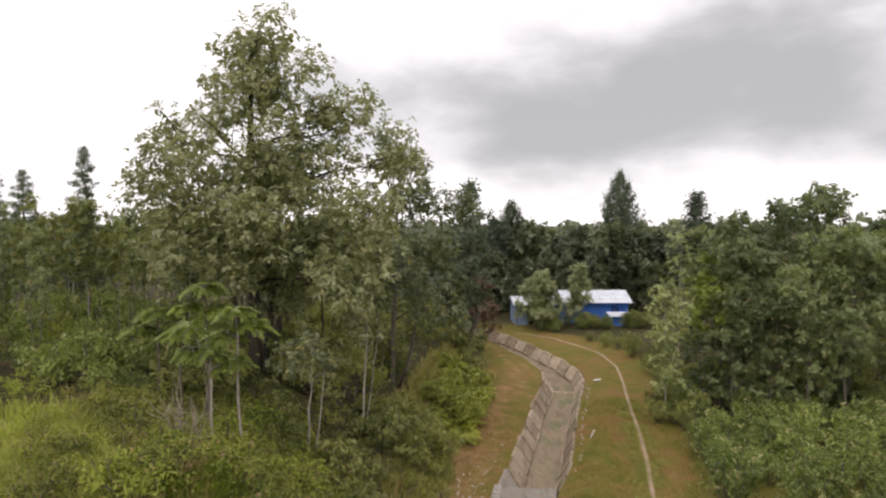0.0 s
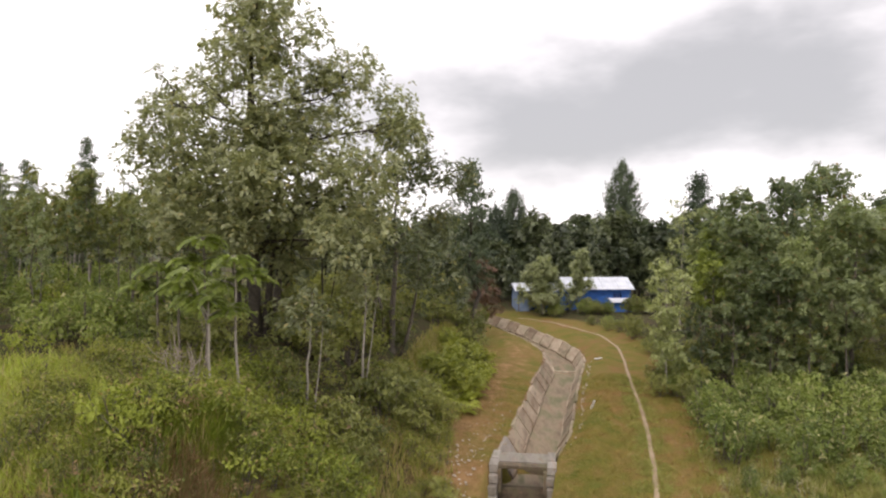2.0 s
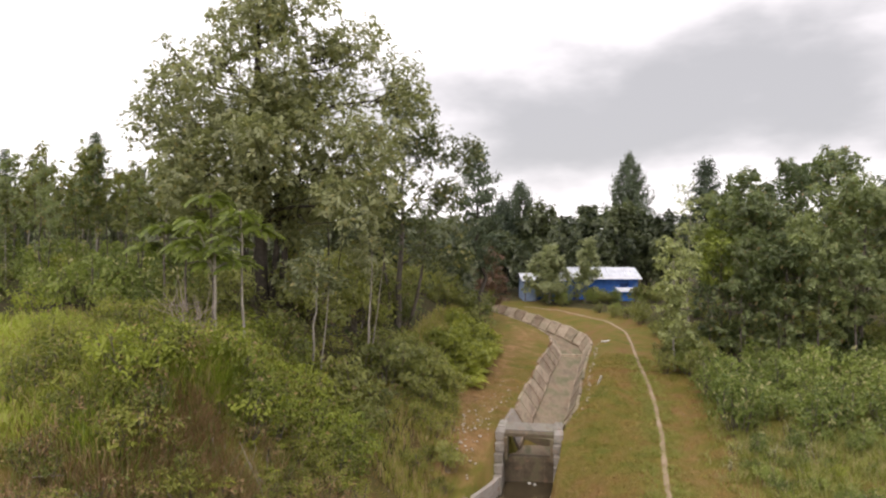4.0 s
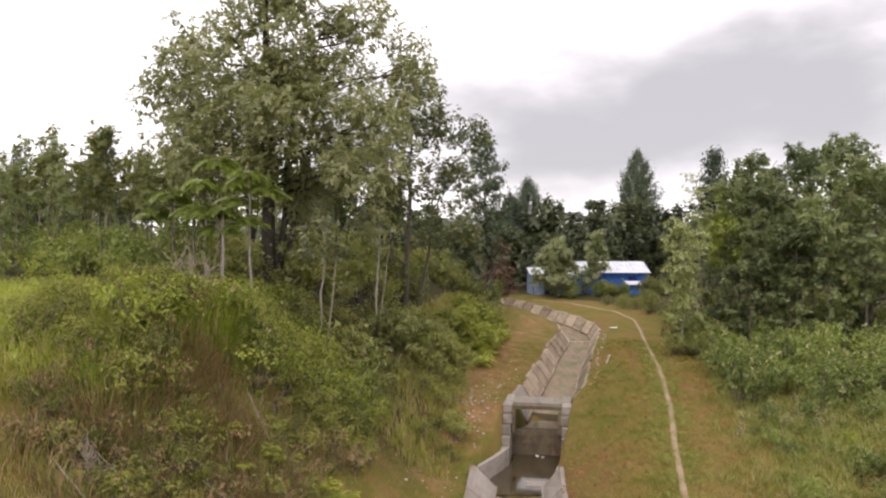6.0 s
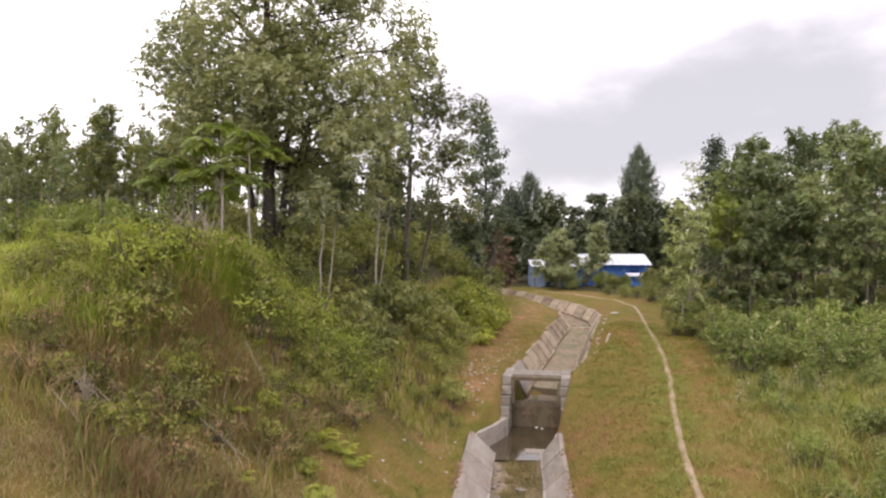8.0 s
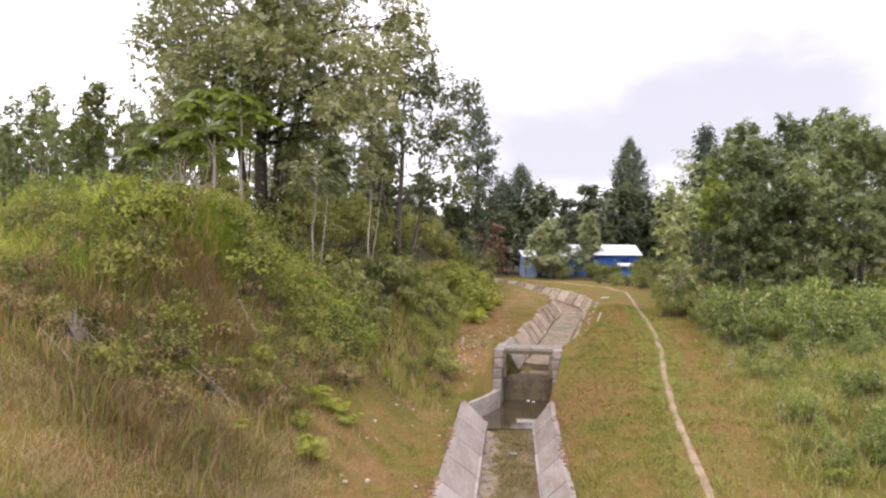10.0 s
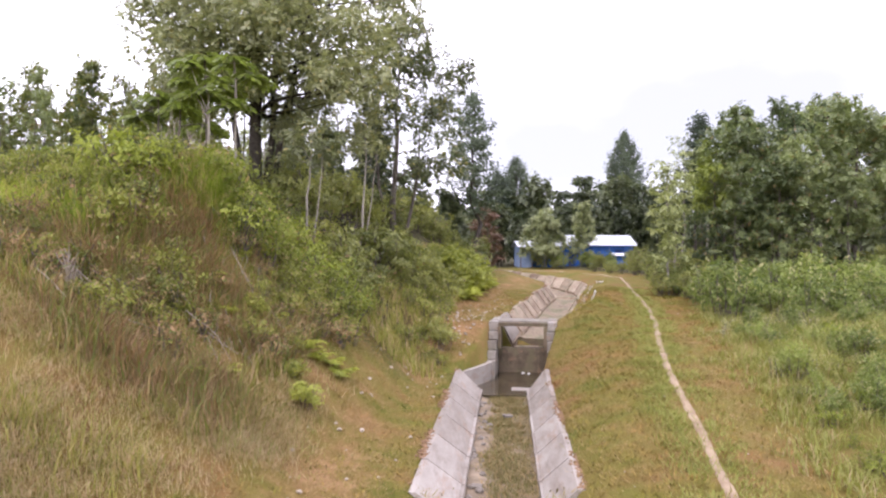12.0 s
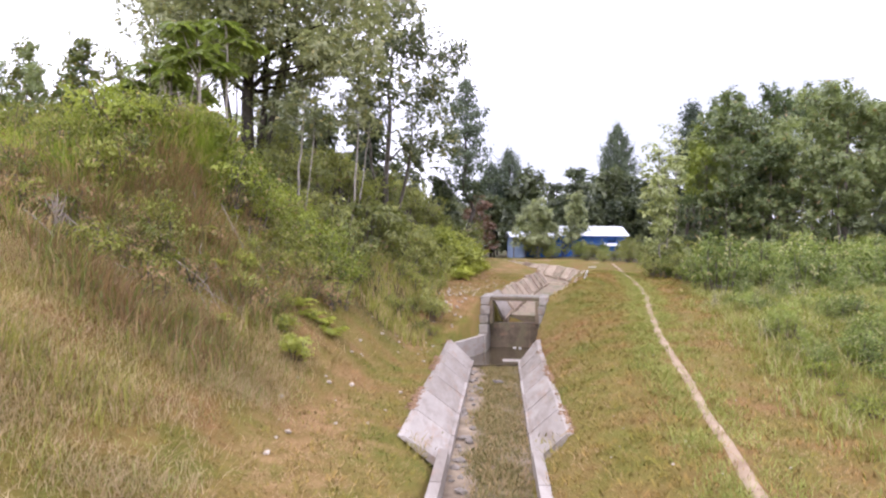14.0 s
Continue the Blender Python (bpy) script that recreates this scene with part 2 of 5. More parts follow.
L_SHRUB_DARK = leaf_material("bank_shrub_leaves", (0.108, 0.129, 0.039), (0.323, 0.335, 0.098), (0.28, 0.2, 0.11), 0.03, 0.4)
L_BRIGHT = leaf_material("bright_bush_leaves", (0.158, 0.190, 0.034), (0.399, 0.420, 0.085), object_vary=0.15, trans=0.38)
L_FIELD = leaf_material("field_weed_leaves", (0.095, 0.135, 0.033), (0.289, 0.343, 0.087), (0.4, 0.38, 0.18), 0.1, 0.4, 0.55)
L_CONIFER = leaf_material("conifer_needles", (0.04, 0.062, 0.036), (0.12, 0.155, 0.085))
L_RED = leaf_material("rusty_leaves", (0.115, 0.07, 0.045), (0.235, 0.14, 0.09))
L_GRASS = leaf_material("long_grass_blades", (0.160, 0.180, 0.034), (0.376, 0.365, 0.089), (0.46, 0.34, 0.185), 0.3, 0.37, 0.75)
L_FIELDGRASS = leaf_material("field_grass_blades", (0.100, 0.119, 0.025), (0.273, 0.285, 0.066), (0.38, 0.31, 0.15), 0.18, 0.36, 0.6)
L_RIDGE = leaf_material("fresh_grass_blades", (0.160, 0.220, 0.030), (0.393, 0.450, 0.072), (0.44, 0.35, 0.17), 0.1, 0.38, 0.6)
L_DRY = leaf_material("dry_grass_blades", (0.36, 0.27, 0.155), (0.6, 0.47, 0.29), (0.3, 0.32, 0.1), 0.22, 0.38, 0.85)
L_STRAW = leaf_material("dead_turf_blades", (0.24, 0.155, 0.07), (0.45, 0.32, 0.165), (0.22, 0.21, 0.055), 0.25, 0.25, 0.85)
L_FLOORGRASS = leaf_material("channel_grass_blades", (0.12, 0.115, 0.032), (0.27, 0.24, 0.085), (0.34, 0.24, 0.12), 0.4, 0.3, 0.8)
L_TURF = turf_material()
L_FERN = leaf_material("fern_leaflets", (0.24, 0.28, 0.045), (0.5, 0.53, 0.1), object_vary=0.1, trans=0.4)
L_DRYWEED = leaf_material("dry_weed_leaves", (0.216, 0.135, 0.069), (0.432, 0.295, 0.161), (0.19, 0.23, 0.06), 0.3, 0.35, 0.7)
L_OLIVE = leaf_material("olive_plantation_leaves", (0.1, 0.122, 0.036), (0.26, 0.28, 0.09), (0.34, 0.26, 0.1), 0.05, 0.4, object_vary=0.2)
L_CREST = leaf_material("fresh_shrub_leaves", (0.108, 0.145, 0.021), (0.325, 0.370, 0.060), (0.38, 0.28, 0.12), 0.05, 0.42, 0.6)
L_VERGE = leaf_material("fresh_verge_blades", (0.135, 0.168, 0.028), (0.285, 0.315, 0.07), (0.34, 0.27, 0.1), 0.2, 0.3, 0.7)
L_FLOWER = leaf_material("flowering_weed_heads", (0.3, 0.3, 0.14), (0.55, 0.52, 0.33), object_vary=0.15)
M_TWIG = bark_material("bleached_twigs", (0.2, 0.165, 0.13), (0.4, 0.34, 0.275))

# ---- plan: channel, path and ground as functions of the distance ahead ----
CH_Y = (-40, 5, 13.7, 25.5, 26.5, 28.0, 30.0, 32.0, 34, 44, 51.0, 54.0, 57.0, 65, 72, 80, 110)
CH_X = (-3.3, 0.62, 1.28, 2.25, 2.36, 3.1, 3.5, 4.15, 4.85, 7.15, 8.95, 9.3, 8.8, 6.6, 3.6, -1.5, -20)
ED_Y = (-40, 5, 13.7, 25.5, 29.6, 30.4, 34, 51.6, 65, 80, 120)
ED_Z = (-2.2, -1.75, -1.62, -1.52, -0.12, -0.03, 0.03, 0.45, 0.87, 1.25, 1.6)
PA_Y = (-40, 4, 9.8, 14.1, 17.5, 20.5, 25.2, 29.7, 33.9, 39.5, 46.4, 51.5, 54.5, 58.5, 62, 65.5, 68.5, 71)
PA_X = (1.0, 4.1, 4.87, 5.67, 6.35, 6.85, 7.9, 9.15, 10.1, 11.15, 12.3, 13.2, 13.6, 13.6, 12.95, 11.5, 9.9, 6.5)
PA_Z = (-1.9, -1.55, -1.35, -1.05, -0.75, -0.45, -0.12, 0.03, 0.15, 0.35, 0.6, 0.78, 0.85, 0.9, 0.93, 0.96, 1.0, 1.05)
HW_Y = (12.8, 13.5, 26.1, 27.9, 31.2, 31.5)
HW = (1.0, 1.62, 1.62, 1.4, 1.4, 1.45)
BANK_Y = (-40, 5, 13, 17, 21, 26, 30, 34, 38, 48, 60, 75)
BANK_FOOT = (6.0, 4.0, 2.3, 1.3, 0.9, 1.2, 2.4, 3.2, 3.2, 4.2, 4.6, 5.0)
BANK_RISE = (0.4, 0.6, 0.75, 0.88, 0.88, 0.88, 0.95, 0.95, 0.95, 0.95, 0.7, 0.3)
BANK_TOP = (3.5, 4.0, 4.5, 4.6, 5.0, 5.3, 5.4, 5.4, 5.4, 5.2, 4.0, 1.8)
HALF, TOE = 1.62, 0.78


def half_width(y):
    return np.interp(y, HW_Y, HW)


def toe_width(y):
    return np.interp(y, (13, 26.2, 26.5, 31.15, 31.4), (TOE, TOE, 1.36, 1.36, TOE))


def at(y, ys, vs):
    """The value at y on a smooth line through the plan's stations."""
    y = np.asarray(y, float)
    return (np.interp(y - 0.7, ys, vs) + 2 * np.interp(y, ys, vs) + np.interp(y + 0.7, ys, vs)) / 4


def centre(y):
    return at(y, CH_Y, CH_X)


def rough_noise(x, y, scale, seed):
    """Cheap smooth waves that stand in for lumps in the ground."""
    r = np.random.RandomState(seed)
    out = np.zeros(np.broadcast(x, y).shape)
    for k in range(7):
        a, f, p = r.uniform(0, 6.28), r.uniform(0.5, 1.9) / scale, r.uniform(0, 6.28)
        out = out + np.sin((x * np.cos(a) + y * np.sin(a)) * f * 6.28 + p) / 7
    return out


def ground(x, y):
    """Height of the open ground, left out of account the trench of the channel."""
    x, y = np.asarray(x, float), np.asarray(y, float)
    c = centre(y)
    lined = np.clip((y - 12.8) / 0.7, 0, 1)
    half = half_width(y)
    ez = at(y, ED_Y, ED_Z) - 0.35 * (1 - lined)
    d = c - half - x
    foot, rise, top = at(y, BANK_Y, BANK_FOOT), at(y, BANK_Y, BANK_RISE), at(y, BANK_Y, BANK_TOP)
    up = np.maximum(d - foot, 0)
    soft_up = up * up / (up + 0.5)
    gentle = 0.12 * np.clip(d, 0, 3) + 0.25 * np.clip(d, 0, 1.2) * (1 - lined)
    gentle = gentle + 0.45 * np.exp(-(((d - 1.7) / 1.2) ** 2)) * np.exp(-(((y - 59) / 4.5) ** 2))
    h = ez + gentle + rise * soft_up
    k = 0.9
    over = np.clip((h - top) / k, -40, 40)
    left = h - k * np.log1p(np.exp(over)) + 0.02 * np.maximum(d - 12, 0)
    # right of the channel: up to the footpath, then nearly level
    e = x - (c + half)
    px, pz = at(y, PA_Y, PA_X), at(y, PA_Y, PA_Z)
    w = np.maximum(px - (c + half), 0.5)
    s = np.clip(e / w, 0, 1)
    right = ez + (pz - ez) * (1 - (1 - s) ** 2.2) + 0.035 * np.clip(x - px, 0, 12)
    right = right + 0.22 * np.exp(-(((e - 1.6) / 1.0) ** 2)) * np.clip((y - 31) / 3, 0, 1) * np.clip((70 - y) / 10, 0, 1)
    right = right + 0.3 * np.exp(-(((e - 1.1) / 0.8) ** 2)) * np.exp(-(((y - 32.5) / 3.5) ** 2))
    z = np.where(x < c, left, right)
    far = np.hypot(x, y)
    z = np.where(far > 110, z + (1.5 - z) * np.clip((far - 110) / 60, 0, 1), z)
    lumps = 0.10 * rough_noise(x, y, 4.0, 3) + 0.04 * rough_noise(x, y, 1.1, 4)
    edge = np.clip(np.minimum(np.abs(d), np.abs(e)) / 1.0, 0, 1)
    knoll = 0.85 * np.exp(-(((x + 7.0) / 2.4) ** 2) - (((y - 20.3) / 2.8) ** 2))
    knoll = knoll + 0.75 * np.exp(-(((x + 7.3) / 1.7) ** 2) - (((y - 17.6) / 1.9) ** 2))
    knoll = knoll + 1.25 * np.exp(-(((x + 6.1) / 0.95) ** 2) - (((y - 18.8) / 0.9) ** 2))
    return z + knoll + lumps * edge + np.clip(far - 170, 0, 900) * 0.004


def bare_share(x, y):
    """How far soil shows: beside the lining, at the bank's foot, round the culvert and on the near slope."""
    c, half = centre(y), half_width(y)
    d, e = c - half - x, x - c - half
    bare = 0.62 * np.exp(-(((d - 1.3) / 1.7) ** 2)) + 0.45 * np.exp(-(((e - 0.4) / 0.9) ** 2)) * np.clip((33 - y) / 3, 0.35, 1)
    bare = bare + 0.45 * np.exp(-(((d - 2.6) / 0.9) ** 2)) * np.clip((y - 25) / 3, 0, 1) * np.clip((60 - y) / 6, 0, 1)
    bare = bare + 0.5 * np.exp(-(((x - at(y, PA_Y, PA_X) - 1.15) / 0.65) ** 2)) * (y < 47)
    bare = bare + 0.42 * np.clip((d - 1) / 2, 0, 1) * np.clip((24 - y) / 8, 0, 1) * np.clip((7 - d) / 3, 0, 1)
    bare = bare + 0.3 * np.exp(-(((y - 29.3) / 1.3) ** 2)) * (np.exp(-(((d - 0.9) / 0.9) ** 2)) + np.exp(-(((e - 0.7) / 0.7) ** 2)))
    bare = bare + 1.5 * np.exp(-(((x + 6.3) / 0.45) ** 2) - (((y - 17.6) / 0.45) ** 2))
    return bare * np.clip((80 - y) / 20, 0, 1)


def litter_and_shade(x, y):
    """Fallen leaves and low creepers on the ground of the wood, the bank and the rise, their dark tone also painting
    tree shade.
    """
    d = centre(y) - half_width(y) - x
    bank = np.clip((d - at(y, BANK_Y, BANK_FOOT) - 0.3) / 1.2, 0, 1) * np.clip((y - 21) / 4, 0, 1)
    wood = np.clip((x - at(y, PA_Y, PA_X) - 2.2) / 1.5, 0, 1) * np.clip((y - 33) / 4, 0, 1)
    return np.clip(np.maximum(np.maximum(bank, wood), np.clip((y - 74) / 4, 0, 1)), 0, 1)


def floor_level(y):
    return np.interp(y, (-40, 26, 30.2, 30.6, 32.3, 32.45, 34, 53, 65, 80), (-2.4, -2.32, -2.32, -1.4, -1.38, -1.08, -1.0, -0.5, -0.1, 0.3))


# ---- mesh helpers ----


def mesh_from(name, verts, faces, mat, smooth=False):
    """A mesh from arrays: verts n x 3, faces m x k."""
    verts, faces = np.asarray(verts, np.float32), np.asarray(faces, np.int32)
    me = bpy.data.meshes.new(name)
    me.vertices.add(len(verts))
    me.vertices.foreach_set("co", verts.ravel())
    m, k = faces.shape
    me.loops.add(m * k)
    me.loops.foreach_set("vertex_index", faces.ravel())
    me.polygons.add(m)
    me.polygons.foreach_set("loop_start", np.arange(0, m * k, k, dtype=np.int32))
    me.polygons.foreach_set("use_smooth", np.full(m, smooth))
    me.update(calc_edges=True)
    me.materials.append(mat)
    return me


def part(name, me, parent, label=""):
    ob = new(name, me)
    ob.parent = parent
    if label:
        tagged(ob, label)
    return ob


def bm_mesh(name, bm, mat, smooth=False):
    me = bpy.data.meshes.new(name)
    bmesh.ops.recalc_face_normals(bm, faces=bm.faces)
    bm.to_mesh(me)
    bm.free()
    me.materials.append(mat)
    if smooth:
        me.polygons.foreach_set("use_smooth", [True] * len(me.polygons))
    return me


def box_bm(bm, lo, hi, bevel=0.0):
    r = bmesh.ops.create_cube(bm, size=1.0)
    lo, hi = Vector(lo), Vector(hi)
    for v in r["verts"]:
        v.co = Vector(((lo[i] + hi[i]) / 2 + v.co[i] * (hi[i] - lo[i]) for i in range(3)))
    if bevel:
        es = list({e for v in r["verts"] for e in v.link_edges})
        bmesh.ops.bevel(bm, geom=es, offset=bevel, segments=2, affect="EDGES")
    return bm


def prism(quad_a, quad_b):
    """Eight corners and six faces between two end outlines of four points."""
    v = np.array(list(quad_a) + list(quad_b), float)
    f = [(0, 1, 2, 3), (7, 6, 5, 4), (0, 4, 5, 1), (1, 5, 6, 2), (2, 6, 7, 3), (3, 7, 4, 0)]
    return v, np.array(f)


def joined(pieces):
    vs, fs, n = [], [], 0
    for v, f in pieces:
        vs.append(v)
        fs.append(np.asarray(f) + n)
        n += len(v)
    return np.concatenate(vs), np.concatenate(fs)


def tube(points, radii, sides=6):
    """A tapered limb along a line of points."""
    p = np.array(points, float)
    n = len(p)
    t = np.gradient(p, axis=0)
    t /= np.linalg.norm(t, axis=1)[:, None] + 1e-9
    ref = np.where(np.abs(t[:, 2:3]) > 0.9, np.array([[1.0, 0, 0]]), np.array([[0, 0, 1.0]]))
    a = np.cross(t, ref)
    a /= np.linalg.norm(a, axis=1)[:, None] + 1e-9
    b = np.cross(t, a)
    ang = np.arange(sides) * 2 * np.pi / sides
    ring = np.cos(ang)[None, :, None] * a[:, None] + np.sin(ang)[None, :, None] * b[:, None]
    v = (p[:, None] + ring * np.asarray(radii, float)[:, None, None]).reshape(-1, 3)
    i, j = np.meshgrid(np.arange(n - 1), np.arange(sides), indexing="ij")
    i, j = i.ravel(), j.ravel()
    k = (j + 1) % sides
    f = np.stack([i * sides + j, i * sides + k, (i + 1) * sides + k, (i + 1) * sides + j], 1)
    return v, f


def limb(rng, a, b, r0, r1, bend=0.12, n=6, sides=5, kinks=0.02):
    a, b = np.array(a, float), np.array(b, float)
    s = np.linspace(0, 1, n)[:, None]
    side = rng.normal(size=3) * np.linalg.norm(b - a) * bend
    pts = a + (b - a) * s + side * (s * (1 - s)) * 2 + rng.normal(size=(n, 3)) * kinks * np.linalg.norm(b - a) * (s * (1 - s) * 4)
    return tube(pts, np.linspace(r0, r1, n), sides)


def leaves(rng, centres, out, size, slim=0.5, droop=0.2):
    """One folded leaf of four corners at each place, roughly facing out and up."""
    n = len(centres)
    nrm = out + np.array([0, 0, 0.7]) + rng.normal(size=(n, 3)) * 0.55
    nrm /= np.linalg.norm(nrm, axis=1)[:, None] + 1e-9
    d = rng.normal(size=(n, 3))
    d -= nrm * (d * nrm).sum(1)[:, None]
    d /= np.linalg.norm(d, axis=1)[:, None] + 1e-9
    s = np.cross(nrm, d)
    L = (size * rng.uniform(0.65, 1.3, n))[:, None]
    base = centres - d * L * 0.5
    tip = centres + d * L * 0.5 - np.array([0, 0, 1]) * L * droop
    w = L * slim * 0.5
    lift = nrm * L * 0.08
    v = np.stack([base, centres + s * w + lift, tip, centres - s * w + lift], 1).reshape(-1, 3)
    f = np.arange(n * 4).reshape(-1, 4)
    return v, f


def rosettes(rng, centres, out, size, k, slim=0.5, droop=0.3):
    """Whorls of k leaves that spread from each twig tip, as broadleaf twigs carry them."""
    c, o = np.repeat(centres, k, 0), np.repeat(out, k, 0)
    n = len(c)
    axis = np.repeat(rng.normal(size=(len(centres), 3)) * 0.35, k, 0) + o * 0.55 + np.array([0, 0, 0.75])
    axis /= np.linalg.norm(axis, axis=1)[:, None] + 1e-9
    d = rng.normal(size=(n, 3))
    d -= axis * (d * axis).sum(1)[:, None]
    d /= np.linalg.norm(d, axis=1)[:, None] + 1e-9
    s = np.cross(axis, d)
    rise = rng.uniform(-0.35, 0.65, n)[:, None]
    d = d * np.cos(rise) + axis * np.sin(rise)
    L = (size * rng.uniform(0.6, 1.25, n))[:, None]
    start = c - axis * L * rng.uniform(0.0, 0.7, (n, 1)) + d * L * 0.12
    tip = start + d * L - np.array([0, 0, 1]) * L * droop
    mid = start * 0.48 + tip * 0.52 + axis * L * 0.09
    w = s * L * slim * 0.5
    v = np.stack([start, mid + w, tip, mid - w], 1).reshape(-1, 3)
    return v, np.arange(n * 4).reshape(-1, 4)


def twig_ends(rng, lobes, spacing, shell=0.25):
    """Places of twig tips over and in the lobes, about one to each square of the spacing on their skin."""
    cs, outs = [], []
    for x, y, z, r, h in lobes:
        n = max(3, int(4 * math.pi * (r * r * 0.5 + r * h * 0.5) / spacing ** 2))
        u = rng.normal(size=(n, 3))
        u /= np.linalg.norm(u, axis=1)[:, None]
        rad = (shell + (1 - shell) * rng.uniform(0, 1, n) ** 0.6) * rng.uniform(0.85, 1.2, n)
        keep = rng.uniform(size=n) < np.where(u[:, 2] < -0.4, 0.5, 1.0)
        cs.append((u * rad[:, None] * np.array([r, r, h]) + np.array([x, y, z]))[keep])
        outs.append(u[keep])
    return np.concatenate(cs), np.concatenate(outs)


def split_lobes(rng, lobes, parts=12, share=0.36):
    """Breaks each lobe up into smaller tufts round it, so that sky shows between them."""
    out = []
    for x, y, z, r, h in lobes:
        for k in range(parts):
            u = rng.normal(size=3)
            u[2] = u[2] * 0.9 + 0.15
            u /= np.linalg.norm(u)
            q = rng.uniform(0.35, 1.0)
            g = share * rng.uniform(0.65, 1.35)
            out.append((x + u[0] * r * q, y + u[1] * r * q, z + u[2] * h * q * 1.2, r * g, r * g * 0.95))
    return out


def lobe_points(rng, lobes, per_area, clump=0.45, per_clump=14, shell=0.5):
    """Leaf places in clumps over and in ellipsoids (x, y, z, radius, height radius), with gaps."""
    cs, outs = [], []
    for x, y, z, r, h in lobes:
        n = max(3, int(per_area * 4 * (r * r * 0.6 + r * h * 0.4)))
        u = rng.normal(size=(n, 3))
        u /= np.linalg.norm(u, axis=1)[:, None]
        rad = (shell + (1 - shell) * rng.uniform(0, 1, n) ** 0.5) * rng.uniform(0.8, 1.25, n)
        c = u * rad[:, None] * np.array([r, r, h]) + np.array([x, y, z])
        keep = rng.uniform(size=n) < np.where(u[:, 2] < -0.45, 0.6, 1.0)
        c, u = c[keep], u[keep]
        k = rng.randint(per_clump // 2, per_clump * 3 // 2, len(c))
        cc, uu = np.repeat(c, k, 0), np.repeat(u, k, 0)
        cs.append(cc + rng.normal(size=cc.shape) * clump * np.array([0.55, 0.55, 0.38]))
        outs.append(uu)
    return np.concatenate(cs), np.concatenate(outs)


def tree(name, label, base, lobes, trunk_top, leaf, bark, girth=0.25, leaf_size=0.25, spacing=0.4, k=7, seed=0, slim=0.55, extra_stems=(), twigs=5, tufts_n=10, share=0.38):
    """A tree with its foot at base; lobes and trunk_top are given from that foot."""
    rng = np.random.RandomState(seed)
    root = new(name)
    root.location = base
    wood = []
    top = np.array(trunk_top, float)
    wood.append(limb(rng, (0, 0, -0.4), top, girth, girth * 0.25, 0.03, 9, kinks=0.007))
    for s in extra_stems:
        wood.append(limb(rng, (s[0] * 0.3, s[1] * 0.3, -0.3), s, girth * 0.6, girth * 0.15, 0.05, 7, kinks=0.01))
    tufts_all = []
    for x, y, z, r, h in lobes:
        t = np.clip((z - h * 0.9) / max(top[2], 0.1), 0.25, 0.92)
        a = top * t
        b = np.array([x, y, z])
        wood.append(limb(rng, a, b, girth * 0.42 * (1.15 - t), girth * 0.08, 0.15))
        small = split_lobes(rng, [(x, y, z, r, h)], tufts_n, share)
        tufts_all += small
        for q in small[:twigs]:
            s = a + (b - a) * rng.uniform(0.45, 0.95)
            wood.append(limb(rng, s, q[:3], girth * 0.1, girth * 0.03, 0.12, 4, 3))
    v, f = joined(wood)
    part("trunk", mesh_from("trunk", v, f, bark, True), root)
    c, o = twig_ends(rng, tufts_all, spacing)
    v, f = rosettes(rng, c, o, leaf_size, k, slim)
    part("crown", mesh_from("crown", v, f, leaf), root)
    return tagged(root, label, "tree")


def random_lobes(rng, height, spread, first, n=9):
    """Lobes of an ordinary broad crown between the heights first and height."""
    out = []
    for i in range(n):
        t = (i + 0.5) / n
        z = first + (height - first) * (0.12 + 0.8 * t)
        wide = spread * (0.35 + 0.65 * math.sin(math.pi * min(1, 0.25 + 0.75 * t)))
        a = i * 2.4 + rng.uniform(-0.5, 0.5)
        q = wide * rng.uniform(0.25, 0.75)
        r = spread * rng.uniform(0.34, 0.52)
        out.append((q * math.cos(a), q * math.sin(a), z, r, r * rng.uniform(0.7, 0.95)))
    return out


def place(x, y, turn=0.0, size=1.0, dz=0.0, tall=1.0):
    return Matrix.LocRotScale((x, y, float(ground(x, y)) + dz), Euler((0, 0, turn)), (size, size, size * tall))


# ---- ground ----


def graded(fine_lo, fine_hi, step, lo, hi):
    a = list(np.arange(fine_lo, fine_hi + 1e-6, step))
    s, x = step, fine_hi
    while x < hi:
        s *= 1.18
        x += s
        a.append(min(x, hi))
    s, x = step, fine_lo
    while x > lo:
        s *= 1.18
        x -= s
        a.insert(0, max(x, lo))
    return np.array(a)


